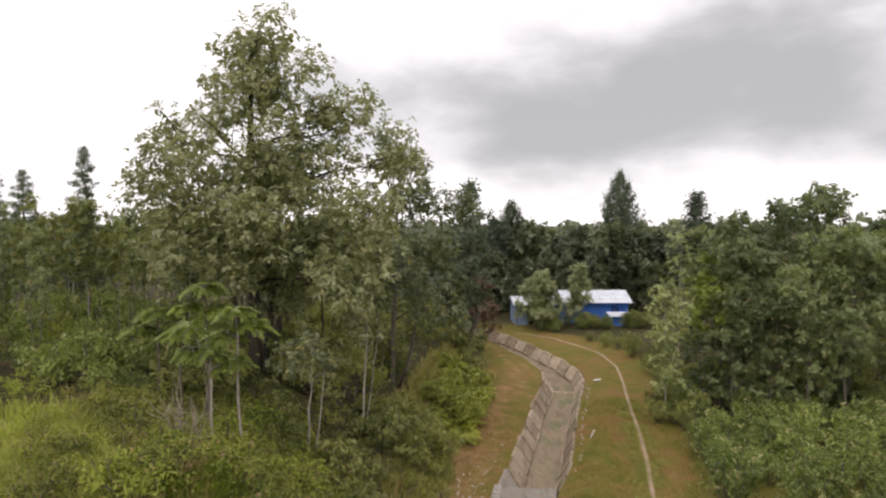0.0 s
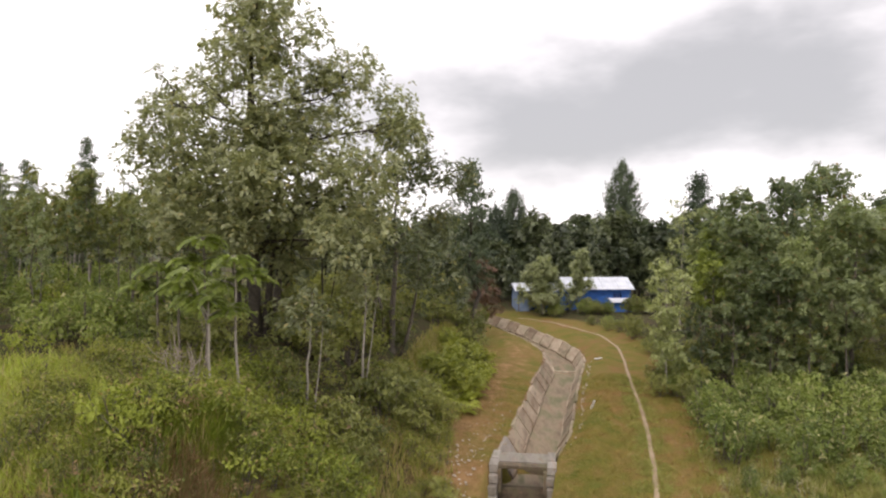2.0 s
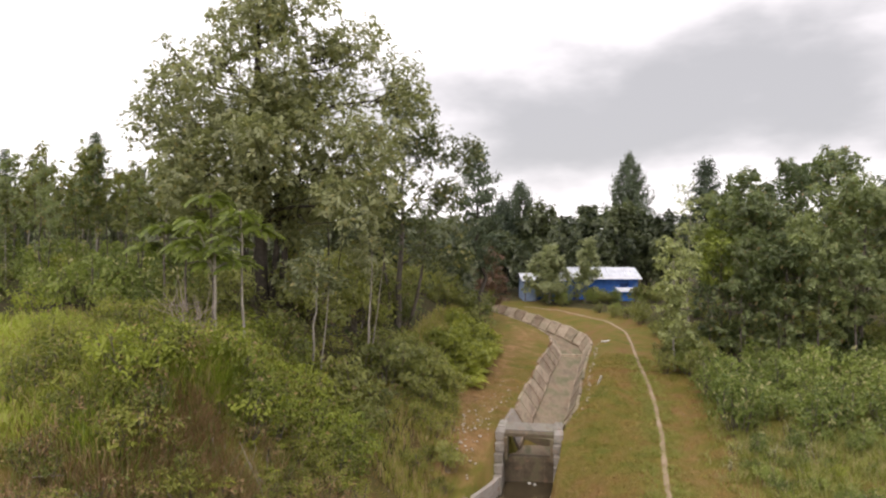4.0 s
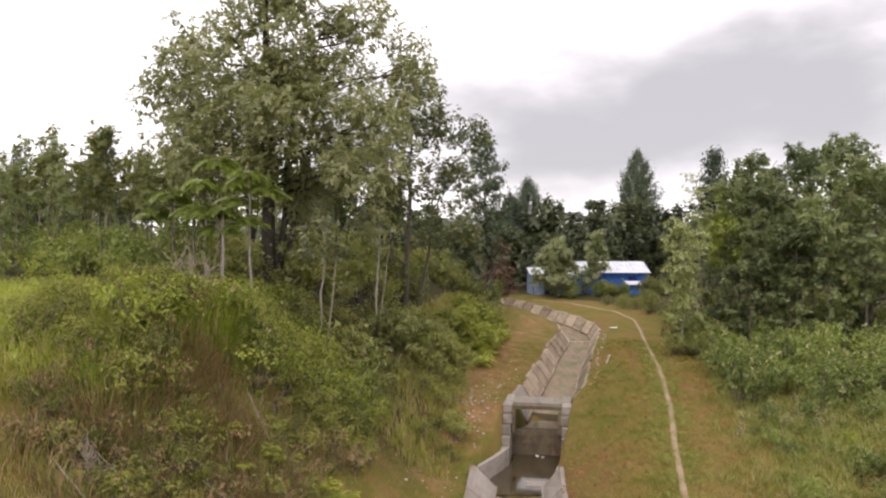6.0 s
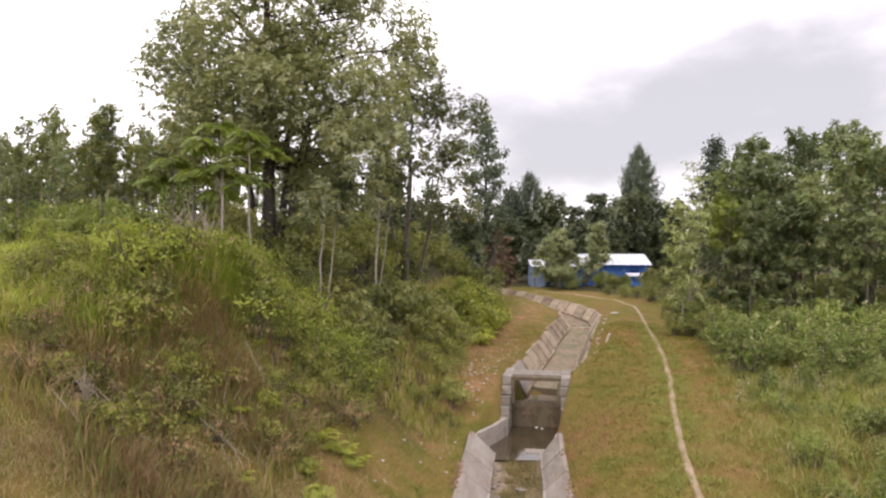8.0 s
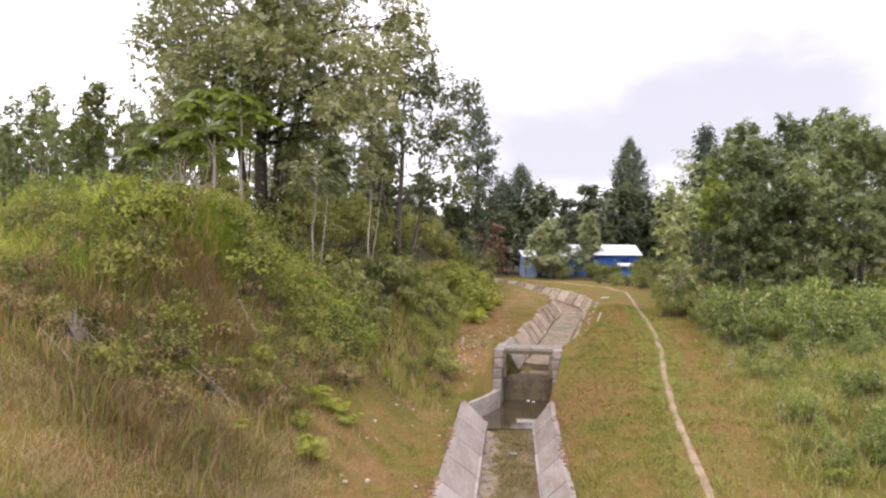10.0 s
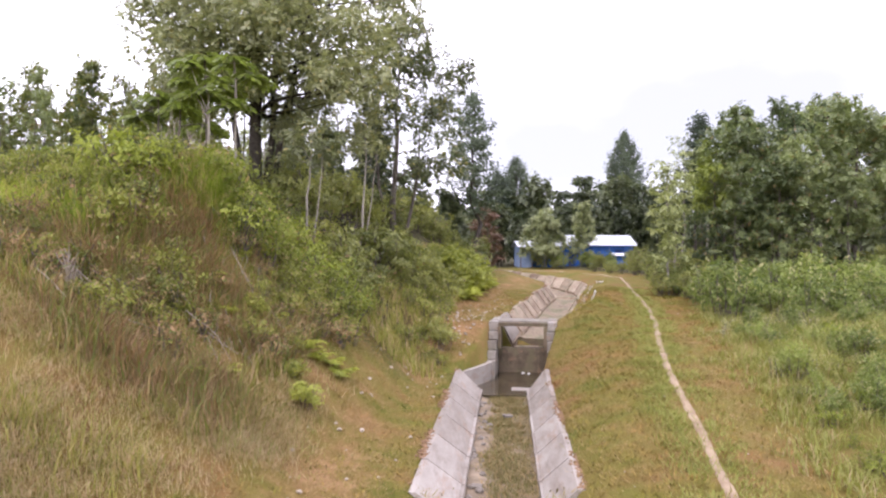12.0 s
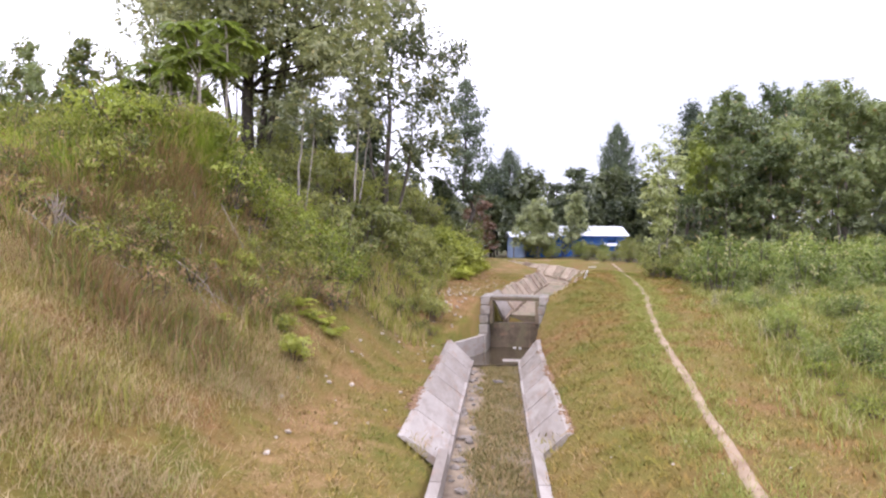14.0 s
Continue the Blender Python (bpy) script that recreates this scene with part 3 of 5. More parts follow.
def build_ground():
    us = np.unique(np.round(np.concatenate([graded(-13, 13, 0.33, -2600, 2600), [-HALF, HALF, -1.45, 1.45, -1.22, 1.22, -TOE, TOE, -1.0, 1.0, -0.3, 0.3]]), 4))
    ys = np.unique(np.concatenate([graded(2, 72, 0.3, -900, 3200)]))
    U, Y = np.meshgrid(us, ys)
    X = U + centre(Y) * np.exp(-((U / 40) ** 2))
    Z = ground(X, Y)
    lined = np.clip((Y - 12.8) / 0.7, 0, 1)
    half = half_width(Y)
    a = np.abs(X - centre(Y))
    fl = floor_level(Y) - 0.12
    ez = at(Y, ED_Y, ED_Z) - 0.35 * (1 - lined)
    t = np.clip((half - a) / np.maximum(half - toe_width(Y), 0.05), 0, 1)
    trench = ez - 0.14 + (fl - ez + 0.14) * t
    Z = np.where((a < half + 0.02) & (Y < 90) & (Y > -60), np.minimum(trench, Z), Z)
    bare = bare_share(X, Y)
    ny, nu = X.shape
    v = np.stack([X, Y, Z], -1).reshape(-1, 3)
    i, j = np.meshgrid(np.arange(ny - 1), np.arange(nu - 1), indexing="ij")
    i, j = i.ravel(), j.ravel()
    f = np.stack([i * nu + j, i * nu + j + 1, (i + 1) * nu + j + 1, (i + 1) * nu + j], 1)
    me = mesh_from("ground", v, f, M_GROUND, True)
    me.attributes.new("bare", "FLOAT", "POINT").data.foreach_set("value", bare.ravel().astype(np.float32))
    me.attributes.new("litter", "FLOAT", "POINT").data.foreach_set("value", litter_and_shade(X, Y).ravel().astype(np.float32))
    tagged(new("ground", me), "grassy ground with patches of reddish bare soil", "ground", kind="structure")


build_ground()


def build_path():
    ys = np.arange(2, 70.4, 0.3)
    xs = at(ys, PA_Y, PA_X) + 0.03 * np.sin(ys * 0.55)
    p = np.stack([xs, ys], 1)
    t = np.gradient(p, axis=0)
    t /= np.linalg.norm(t, axis=1)[:, None]
    nrm = np.stack([t[:, 1], -t[:, 0]], 1)
    rng = np.random.RandomState(5)
    rows = []
    for k, lift in ((-1.0, -0.02), (-0.5, 0.035), (0.0, 0.028), (0.5, 0.035), (1.0, -0.02)):
        w = 0.125 * k * (1 + 0.1 * rng.uniform(-1, 1, len(ys)))
        q = p + nrm * w[:, None]
        rows.append(np.column_stack([q, ground(q[:, 0], q[:, 1]) + lift]))
    v = np.stack(rows, 1).reshape(-1, 3)
    n = len(ys)
    i, j = np.meshgrid(np.arange(n - 1), np.arange(4), indexing="ij")
    i, j = i.ravel(), j.ravel()
    f = np.stack([i * 5 + j, i * 5 + j + 1, (i + 1) * 5 + j + 1, (i + 1) * 5 + j], 1)
    tagged(new("footpath", mesh_from("footpath", v, f, M_PATH, True)), "narrow trodden earth footpath through mown grass", "footpath", kind="structure")


build_path()

# ---- channel ----


def channel_frame(y):
    """Centre and the unit normal to the right of the channel's line."""
    c = np.array([float(centre(y)), y])
    q = np.array([float(centre(y + 0.3) - centre(y - 0.3)), 0.6])
    q /= np.linalg.norm(q)
    return c, np.array([q[1], -q[0]])


def build_channel():
    root = tagged(new("drainage_channel"), "open drainage channel lined with stained concrete slabs", "channel", kind="structure")
    rng = np.random.RandomState(11)
    runs = ((13.6, 26.0, 2.1), (31.45, 78, 1.75))
    for y0, y1, step in runs:
        near_run = y0 < 20
        brink = {-1: 1.57, 1: 1.6} if near_run else {-1: 1.45, 1: 1.33}
        foot = {-1: 0.72, 1: 0.93} if near_run else {-1: 0.78, 1: 0.76}
        for side in (-1, 1):
            for ya in np.arange(y0 + (0.2 * side - 0.2 if near_run else 0), y1 - 0.2, step):
                yb = min(ya + step, y1) - (0.05 if near_run else rng.uniform(0.08, 0.24))
                ends, feet = [], []
                for y in (ya, yb):
                    c, n = channel_frame(y)
                    ez, fz = float(at(y, ED_Y, ED_Z)) + 0.04, float(floor_level(y)) - 0.05
                    j = rng.uniform(-0.012, 0.012) if y < 28 else rng.uniform(-0.06, 0.06)
                    hw, tw = brink[side], foot[side]
                    lip, top, toe = c + n * side * (hw + 0.14 + j), c + n * side * (hw + j), c + n * side * (tw + j)
                    out = c + n * side * (tw + 0.16)
                    kz = fz + 0.26
                    knee = top + (toe - top) * 0.9
                    ends.append([(*lip, ez + j), (*top, ez + j), (*knee, kz + 0.02), (*(knee + n * side * 0.14), kz - 0.08)])
                    feet.append([(*(out + n * side * 0.1), kz), (*toe, kz), (*toe, fz - 0.1), (*(out + n * side * 0.1), fz - 0.1)])
                v, f = prism(*ends)
                part("lining_slab", mesh_from("lining_slab", v, f, M_LINING if ya < 32 and (side < 0 or y0 < 20) else M_LINING_MOSS if side > 0 and ya < 50 else M_LINING_OLD), root)
                v, f = prism(*feet)
                part("toe_block", mesh_from("toe_block", v, f, M_LINING if y0 < 20 else M_LINING_OLD), root)
        # dark sheet just below the slabs, added as painted shade in their joints
        for side in (-1, 1):
            rows = []
            for y in np.linspace(y0 + 0.1, y1 - 0.1, 40):
                c, n = channel_frame(y)
                ez, fz, hw = float(at(y, ED_Y, ED_Z)), float(floor_level(y)), brink[side]
                rows += [(*(c + n * side * (hw + 0.1)), ez - 0.04), (*(c + n * side * (foot[side] + 0.1)), fz - 0.06)]
            k = np.arange(39)[:, None] * 2
            part("lining_bed", mesh_from("lining_bed", rows, k + np.array([[0, 1, 3, 2]]), M_CONCRETE_DARK), root)
        # floor of the run
        yy = np.arange(2.0 if y0 < 20 else 32.5, y1 + 0.1, 0.5)
        rows = []
        for y in yy:
            c, n = channel_frame(y)
            for k in (-1, -0.5, 0, 0.5, 1):
                p = c + n * (foot[1 if k > 0 else -1] + 0.02) * k
                rows.append((*p, float(floor_level(y)) + 0.03 * math.sin(y * 1.7 + k * 3) + 0.05 * abs(k)))
        m = len(yy)
        i, j = np.meshgrid(np.arange(m - 1), np.arange(4), indexing="ij")
        i, j = i.ravel(), j.ravel()
        f = np.stack([i * 5 + j, i * 5 + j + 1, (i + 1) * 5 + j + 1, (i + 1) * 5 + j], 1)
        if y0 > 20:
            c, n = channel_frame(51.2)
            ends = []
            for k in (-0.8, 0.8):
                p = c + n * k
                t = np.array([-n[1], n[0]])
                fz = float(floor_level(51.2))
                ends.append([(*(p - t * 0.15), fz - 0.2), (*(p + t * 0.15), fz - 0.2), (*(p + t * 0.12), fz + 0.16), (*(p - t * 0.12), fz + 0.16)])
            v, g = prism(*ends)
            part("cross_sill", mesh_from("cross_sill", v, g, M_LINING_OLD), root)
            # edge of the floor's drop, its colour darkened to stand for the shadow there
            c, n = channel_frame(32.5)
            t = np.array([-n[1], n[0]])
            ends = [[(*(c + n * k - t * 0.12), -1.5), (*(c + n * k + t * 0.2), -1.5), (*(c + n * k + t * 0.2), -1.09), (*(c + n * k - t * 0.06), -1.05)] for k in (-0.86, 0.84)]
            v, g = prism(*ends)
            part("floor_edge", mesh_from("floor_edge", v, g, M_CONCRETE_DARK), root)
        part("channel_floor", mesh_from("channel_floor", rows, f, M_WEEDFLOOR if y0 < 20 else M_FLOOR, True), root)
    # low kerbs where the slabs end
    for side in (-1, 1):
        for ya in np.arange(1.6, 13.4, 2.0):
            ends = []
            for y in (ya, ya + 1.97):
                c, n = channel_frame(y)
                w0 = 0.72 if side < 0 else 0.93
                a, b = c + n * side * w0, c + n * side * (w0 + 0.2)
                ends.append([(*a, -1.93), (*b, -1.93), (*b, -2.6), (*a, -2.6)])
            v, f = prism(*ends)
            part("kerb_block", mesh_from("kerb_block", v, f, M_LINING), root)


build_channel()


def build_clods():
    """Crumbs of red soil and dead roots that lie over the lining's upper edges."""
    rng = np.random.RandomState(13)
    ball = bmesh.new()
    bmesh.ops.create_icosphere(ball, subdivisions=1, radius=1.0)
    bv, bf = np.array([v.co[:] for v in ball.verts]), np.array([[v.index for v in f.verts] for f in ball.faces])
    ball.free()
    pieces = []
    for lo, hi, n in ((13.6, 26.0, 900), (31.6, 60.0, 900)):
        for y in rng.uniform(lo, hi, n):
            side = rng.choice((-1, 1))
            if math.sin(y * 1.3 + side) + 0.6 * math.sin(y * 3.7) + rng.normal() * 0.4 < 0:
                continue
            c, nrm = channel_frame(y)
            p = c + nrm * side * ((1.73 if lo < 20 else 1.55) + rng.normal() * 0.06)
            r = rng.uniform(0.015, 0.05)
            v = bv * rng.uniform(0.65, 1.25, (len(bv), 1)) * np.array([r * 1.2, r * 1.6, r * 0.6])
            pieces.append((v + np.array([p[0], p[1], float(at(y, ED_Y, ED_Z)) + 0.045]), bf))
    v, f = joined(pieces)
    tagged(new("soil_crumbs", mesh_from("soil_crumbs", v, f, M_SOIL, True)), "crumbs of red-brown soil along the channel's edges", "soil", kind="stuff")


build_clods()


def build_culvert():
    root = tagged(new("culvert"), "weathered concrete culvert with stepped side walls and a flat deck", "culvert", kind="structure")
    c = Matrix.Translation((3.5, 29.9, 0)) @ Matrix.Rotation(radians(-9), 4, "Z")

    def add(name, lo, hi, bevel=0.02, mat=M_CULVERT):
        me = bm_mesh(name, box_bm(bmesh.new(), lo, hi, bevel), mat)
        me.transform(c)
        part(name, me, root)

    for s in (-1, 1):
        a, b = sorted((s * 1.06, s * 1.42))
        add("side_wall", (a, -1.7, -2.7), (b, 1.7, -1.48))
        for k in range(4):
            shift = (0.0, 0.05, -0.03, 0.03)[k] * s
            add("step_block", (a + min(shift, 0), -1.3 + k * 0.33, -1.47 + k * 0.375), (b + max(shift, 0), 0.55, -1.47 + (k + 1) * 0.375 - 0.03), 0.018)
        add("inner_pier", (-1.055 if s < 0 else 0.9, -0.5, -1.14), (-0.9 if s < 0 else 1.055, 0.2, -0.17), 0.02, M_CONCRETE_DARK)
        add("back_wall", (a, 0.56, -1.48), (b, 1.7, 0.02))
    # Beam, drop wall and ribs get the darkest concrete.
    add("beam", (-1.06, -0.25, -0.17), (1.06, 0.2, -0.03), 0.02, M_CONCRETE_DARK)
    add("deck", (-1.06, 0.22, -0.16), (1.06, 1.5, 0.0), 0.02)
    add("drop_wall", (-1.06, 0.1, -2.7), (1.06, 0.49, -1.15), 0.02, M_CONCRETE_DARK)
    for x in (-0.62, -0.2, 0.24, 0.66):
        add("formwork_rib", (x - 0.02, 0.085, -2.3), (x + 0.02, 0.1, -1.2), 0.004, M_CONCRETE_DARK)
    add("sill", (-1.06, 0.5, -1.6), (1.06, 2.85, -1.36), 0.02, M_FLOOR)
    # curved low wings from the side walls to the slabs
    for s, end in ((-1, (float(centre(26.0)) - 1.62, 26.1)), (1, (float(centre(26.0)) + 1.55, 26.0))):
        p0 = c @ Vector((s * 1.24, -1.68, 0))
        rows = []
        for k in range(7):
            t = k / 6
            x = p0.x + (end[0] - p0.x) * t ** 1.25
            y = p0.y + (end[1] - p0.y) * t
            z = -1.47 - 0.05 * t
            rows.append([(x - 0.1, y, z), (x + 0.1, y, z), (x + 0.1, y, -2.7), (x - 0.1, y, -2.7)])
        v, f = joined([prism(a, b) for a, b in zip(rows, rows[1:])])
        part("wing_wall", mesh_from("wing_wall", v, f, M_LINING), root)


build_culvert()


def build_water():
    yy = np.linspace(25.2, 29.98, 14)
    rows = []
    for y in yy:
        cx = float(centre(y))
        for k in (-1, 0, 1):
            rows.append((cx + k * 1.2, y, -2.2))
    i, j = np.meshgrid(np.arange(13), np.arange(2), indexing="ij")
    i, j = i.ravel(), j.ravel()
    f = np.stack([i * 3 + j, i * 3 + j + 1, (i + 1) * 3 + j + 1, (i + 1) * 3 + j], 1)
    tagged(new("water", mesh_from("water", rows, f, M_WATER, True)), "still muddy water pooled below the culvert", "water", kind="structure")


build_water()

# ---- house ----


def gable_roof(root, x0, x1, width, eave, ridge):
    """Two pitches of ribbed metal sheets, laid side by side."""
    n = max(2, round((x1 - x0) / 0.85))
    for s in (0, 1):
        y0, y1 = (-0.55, width / 2) if s == 0 else (width + 0.55, width / 2)
        for k in range(n):
            a, b = x0 + (x1 - x0) * k / n, x0 + (x1 - x0) * (k + 1) / n - 0.012
            lift = 0.012 * (k % 2)
            pieces = []
            for a1, b1, up in ((a, b, 0.0), (a + 0.02, a + 0.09, 0.035), ((a + b) / 2 - 0.035, (a + b) / 2 + 0.035, 0.035)):
                ends = [[(x, y0, eave + lift), (x, y1, ridge + lift), (x, y1, ridge + lift + 0.03 + up), (x, y0, eave + lift + 0.03 + up)] for x in (a1, b1)]
                pieces.append(prism(*ends))
            v, f = joined(pieces)
            part("roof_sheet", mesh_from("roof_sheet", v, f, M_TIN), root)


def build_house():
    root = new("farm_shed")
    root.matrix_basis = Matrix.Translation((7.9, 75.2, 1.15)) @ Matrix.Rotation(radians(2), 4, "Z")
    tagged(root, "long low shed with blue walls and a pale metal roof", "shed")
    W = 4.6

    def add(name, lo, hi, mat, label=""):
        return part(name, bm_mesh(name, box_bm(bmesh.new(), lo, hi), mat), root, label)

    # blue boarding, board by board along the front
    x = 2.9
    while x < 12.2:
        if not (5.0 < x < 5.8 or 10.3 < x < 11.2):
            add("board", (x, 0, -0.4), (x + 0.285, 0.06, 2.3 if x < 5.0 else 2.46), M_BLUE)
        x += 0.3
    add("side_panel", (0, 0, -0.4), (1.3, 0.08, 2.15), M_PALEBLUE, "pale blue-grey end panel")
    add("wall", (1.3, 1.5, -0.4), (2.9, 1.6, 2.3), M_BLUE)
    add("wall", (2.9, 0.06, -0.4), (3.0, 1.6, 2.3), M_BLUE)
    add("wall", (0, W - 0.1, -0.4), (12.4, W, 2.3), M_BLUE)
    add("wall", (0, 0.08, -0.4), (0.1, W - 0.1, 2.3), M_PALEBLUE)
    add("wall", (12.25, 0.06, -0.4), (12.35, W - 0.1, 2.42), M_BLUE)
    for x in (5.4, 10.75):
        door = add("door", (x - 0.44, 0.03, -0.3), (x + 0.44, 0.07, 1.95), M_SHADOWBLUE, "blue plank door with shadow in its colour")
        part("handle", bm_mesh("handle", box_bm(bmesh.new(), (x + 0.3, -0.01, 0.75), (x + 0.34, 0.03, 0.9), 0.005), M_TIN), door)
        add("board", (x - 0.5, 0, 1.95), (x + 0.5, 0.06, 2.3 if x < 5.0 else 2.46), M_BLUE)
    for x in (0.06, 1.3, 2.85):
        add("post", (x, -0.06, -0.4), (x + 0.09, 0.03, 2.3), M_BARK)
    gable_roof(root, -0.35, 5.0, W, 2.2, 2.85)
    gable_roof(root, 5.02, 12.65, W, 2.38, 3.5)
    lean = new("lean_to")
    lean.matrix_basis = Matrix.Translation((17.6, 72.3, 1.1))
    tagged(lean, "small lean-to of blue sheet with a pale metal roof", "lean-to")
    for lo, hi in (((0, 0, -0.3), (1.9, 0.06, 1.35)), ((0, 0.06, -0.3), (0.06, 1.5, 1.42)), ((1.84, 0.06, -0.3), (1.9, 1.5, 1.42))):
        part("panel", bm_mesh("panel", box_bm(bmesh.new(), lo, hi), M_BLUE), lean)
    for k in range(3):
        a = -0.25 + k * 0.8
        ends = [[(x, -0.35, 1.35), (x, 1.6, 1.62), (x, 1.6, 1.65), (x, -0.35, 1.38)] for x in (a, a + 0.78)]
        v, f = prism(*ends)
        part("roof_sheet", mesh_from("roof_sheet", v, f, M_TIN), lean)


build_house()

# ---- big tree and its neighbour ----
BIG = (-8.4, 31.0)
BIG_LOBES = [
    (-8.4, 32, 20.2, 1.7, 1.5), (-9.4, 31.5, 18.9, 1.7, 1.6), (-7.3, 31.5, 18.6, 1.8, 1.7), (-8.4, 31, 16.5, 2.4, 1.9), (-4.3, 33, 17.2, 1.6, 1.8), (-12.7, 32, 16.0, 1.5, 1.5),
    (-12.4, 31, 13.8, 2.1, 1.8), (-9.6, 30, 14.0, 2.6, 1.8), (-5.8, 32, 14.6, 2.5, 2.0), (-5.7, 32.3, 16.6, 1.4, 1.3), (-10.4, 29.2, 11.8, 2.2, 1.7), (-7.5, 28.4, 11.8, 2.5, 1.5),
    (-4.1, 30, 12.2, 2.3, 1.9), (-12.0, 31.0, 11.4, 1.8, 1.8), (-4.3, 28.0, 9.7, 1.6, 0.8), (-8.4, 29, 10.0, 1.6, 0.8), (-10.6, 31.8, 16.4, 1.6, 1.6), (-2.9, 32.5, 14.8, 1.6, 1.9), (-7.6, 31.0, 13.6, 2.4, 1.9), (-5.4, 30.2, 11.2, 2.0, 1.6), (-10.2, 31.5, 10.0, 2.0, 1.6), (-6.6, 31.4, 9.4, 1.9, 1.5), (-3.2, 31, 10.4, 1.7, 1.5),
]


def at_foot(lobes, x, y):
    z = float(ground(x, y))
    return [(a - x, b - y, c - z, r, h) for a, b, c, r, h in lobes]


tree("tall_broadleaf_tree", "tall broadleaf tree with an uneven open grey-green crown", (*BIG, float(ground(*BIG))), at_foot(BIG_LOBES, *BIG), (-0.2, 0.6, 14.5), L_BIG, M_BARK_DARK, 0.34, 0.23, 0.6, 7, 21, 0.58, extra_stems=((-2.6, 0.8, 9.0), (2.4, 0.4, 8.6), (0.9, 0.9, 10.0)), twigs=8, tufts_n=12, share=0.5)
SECOND = (-2.8, 37.5)
SECOND_LOBES = [(-2.4, 39, 15.3, 1.7, 1.5), (-1.3, 38.5, 12.9, 1.7, 1.2), (-3.4, 37, 12.6, 1.8, 1.3), (-0.6, 37, 10.4, 1.7, 1.1), (-2.6, 34, 9.2, 1.9, 1.1), (-0.4, 35, 7.8, 1.7, 1.1), (0.6, 40, 13.2, 1.2, 1.0)]
tree("broadleaf_tree", "broadleaf tree with light grey-green leaves on the bank", (*SECOND, float(ground(*SECOND))), at_foot(SECOND_LOBES, *SECOND), (0.3, 0.8, 9.5), L_BIG, M_BARK, 0.2, 0.23, 0.6, 7, 22, 0.58, extra_stems=((1.5, -0.6, 6.0), (-1.2, 0.3, 6.5)), twigs=8, tufts_n=12, share=0.5)


def lattice_tree(x, y, height, seed, label, bark=M_BARK_DARK):
    rng = np.random.RandomState(seed)
    stems = [(rng.uniform(0.5, 1.2), rng.uniform(-0.4, 0.4), height * rng.uniform(0.6, 0.75))]
    tree("thin_tree", label, (x, y, float(ground(x, y))), random_lobes(rng, height * 0.92, 1.5, height * 0.62, 7), (0.3, 0.2, height * 0.85), L_BIG, bark, 0.07, 0.22, 0.6, 6, seed, extra_stems=stems, tufts_n=6, share=0.5)


lattice_tree(-6.2, 34.5, 8.0, 23, "thin open tree behind the tall tree")
lattice_tree(-10.6, 35.5, 9.0, 24, "thin open tree behind the tall tree")
lattice_tree(-13.5, 36.0, 8.0, 25, "thin open tree behind the tall tree")
lattice_tree(-5.2, 26.1, 5.6, 26, "thin forked tree with a pale stem on the bank", M_BARK_PALE)
lattice_tree(-3.6, 29.6, 6.4, 27, "thin forked tree with a pale stem on the bank", M_BARK_PALE)

# ---- woods ----


def forest(name, label, group, spots, masters, rng):
    """Copies of the masters at (x, y, height) spots; a master is (thing, its height)."""
    for x, y, h in spots:
        ob, mh = masters[rng.randint(len(masters))]
        s = h / mh
        c = copy_thing(ob, place(x, y, rng.uniform(0, 6.28), s * rng.uniform(0.92, 1.1), -0.1, rng.uniform(0.95, 1.08)))
        c.name = name
        tagged(c, label, "tree", group)


def master(name, seed, height, spread, first, leaf, bark, girth=0.16, leaf_size=0.3, spacing=0.5, n=9, k=6, slim=0.6, twigs=3, flat=1.0, tufts_n=7, share=0.42):
    rng = np.random.RandomState(seed)
    lobes = [(x, y, z, r, h * flat) for x, y, z, r, h in random_lobes(rng, height, spread, first, n)]
    ob = tree(name, "tree", (0, -400 - 9 * seed, 0), lobes, (0.2, 0.1, height * 0.86), leaf, bark, girth, leaf_size, spacing, k, seed, slim, twigs=twigs, tufts_n=tufts_n, share=share)
    return ob, height + spread * 0.35


def drop(masters):
    for ob, _ in masters:
        for o in (*ob.children_recursive, ob):
            bpy.data.objects.remove(o)


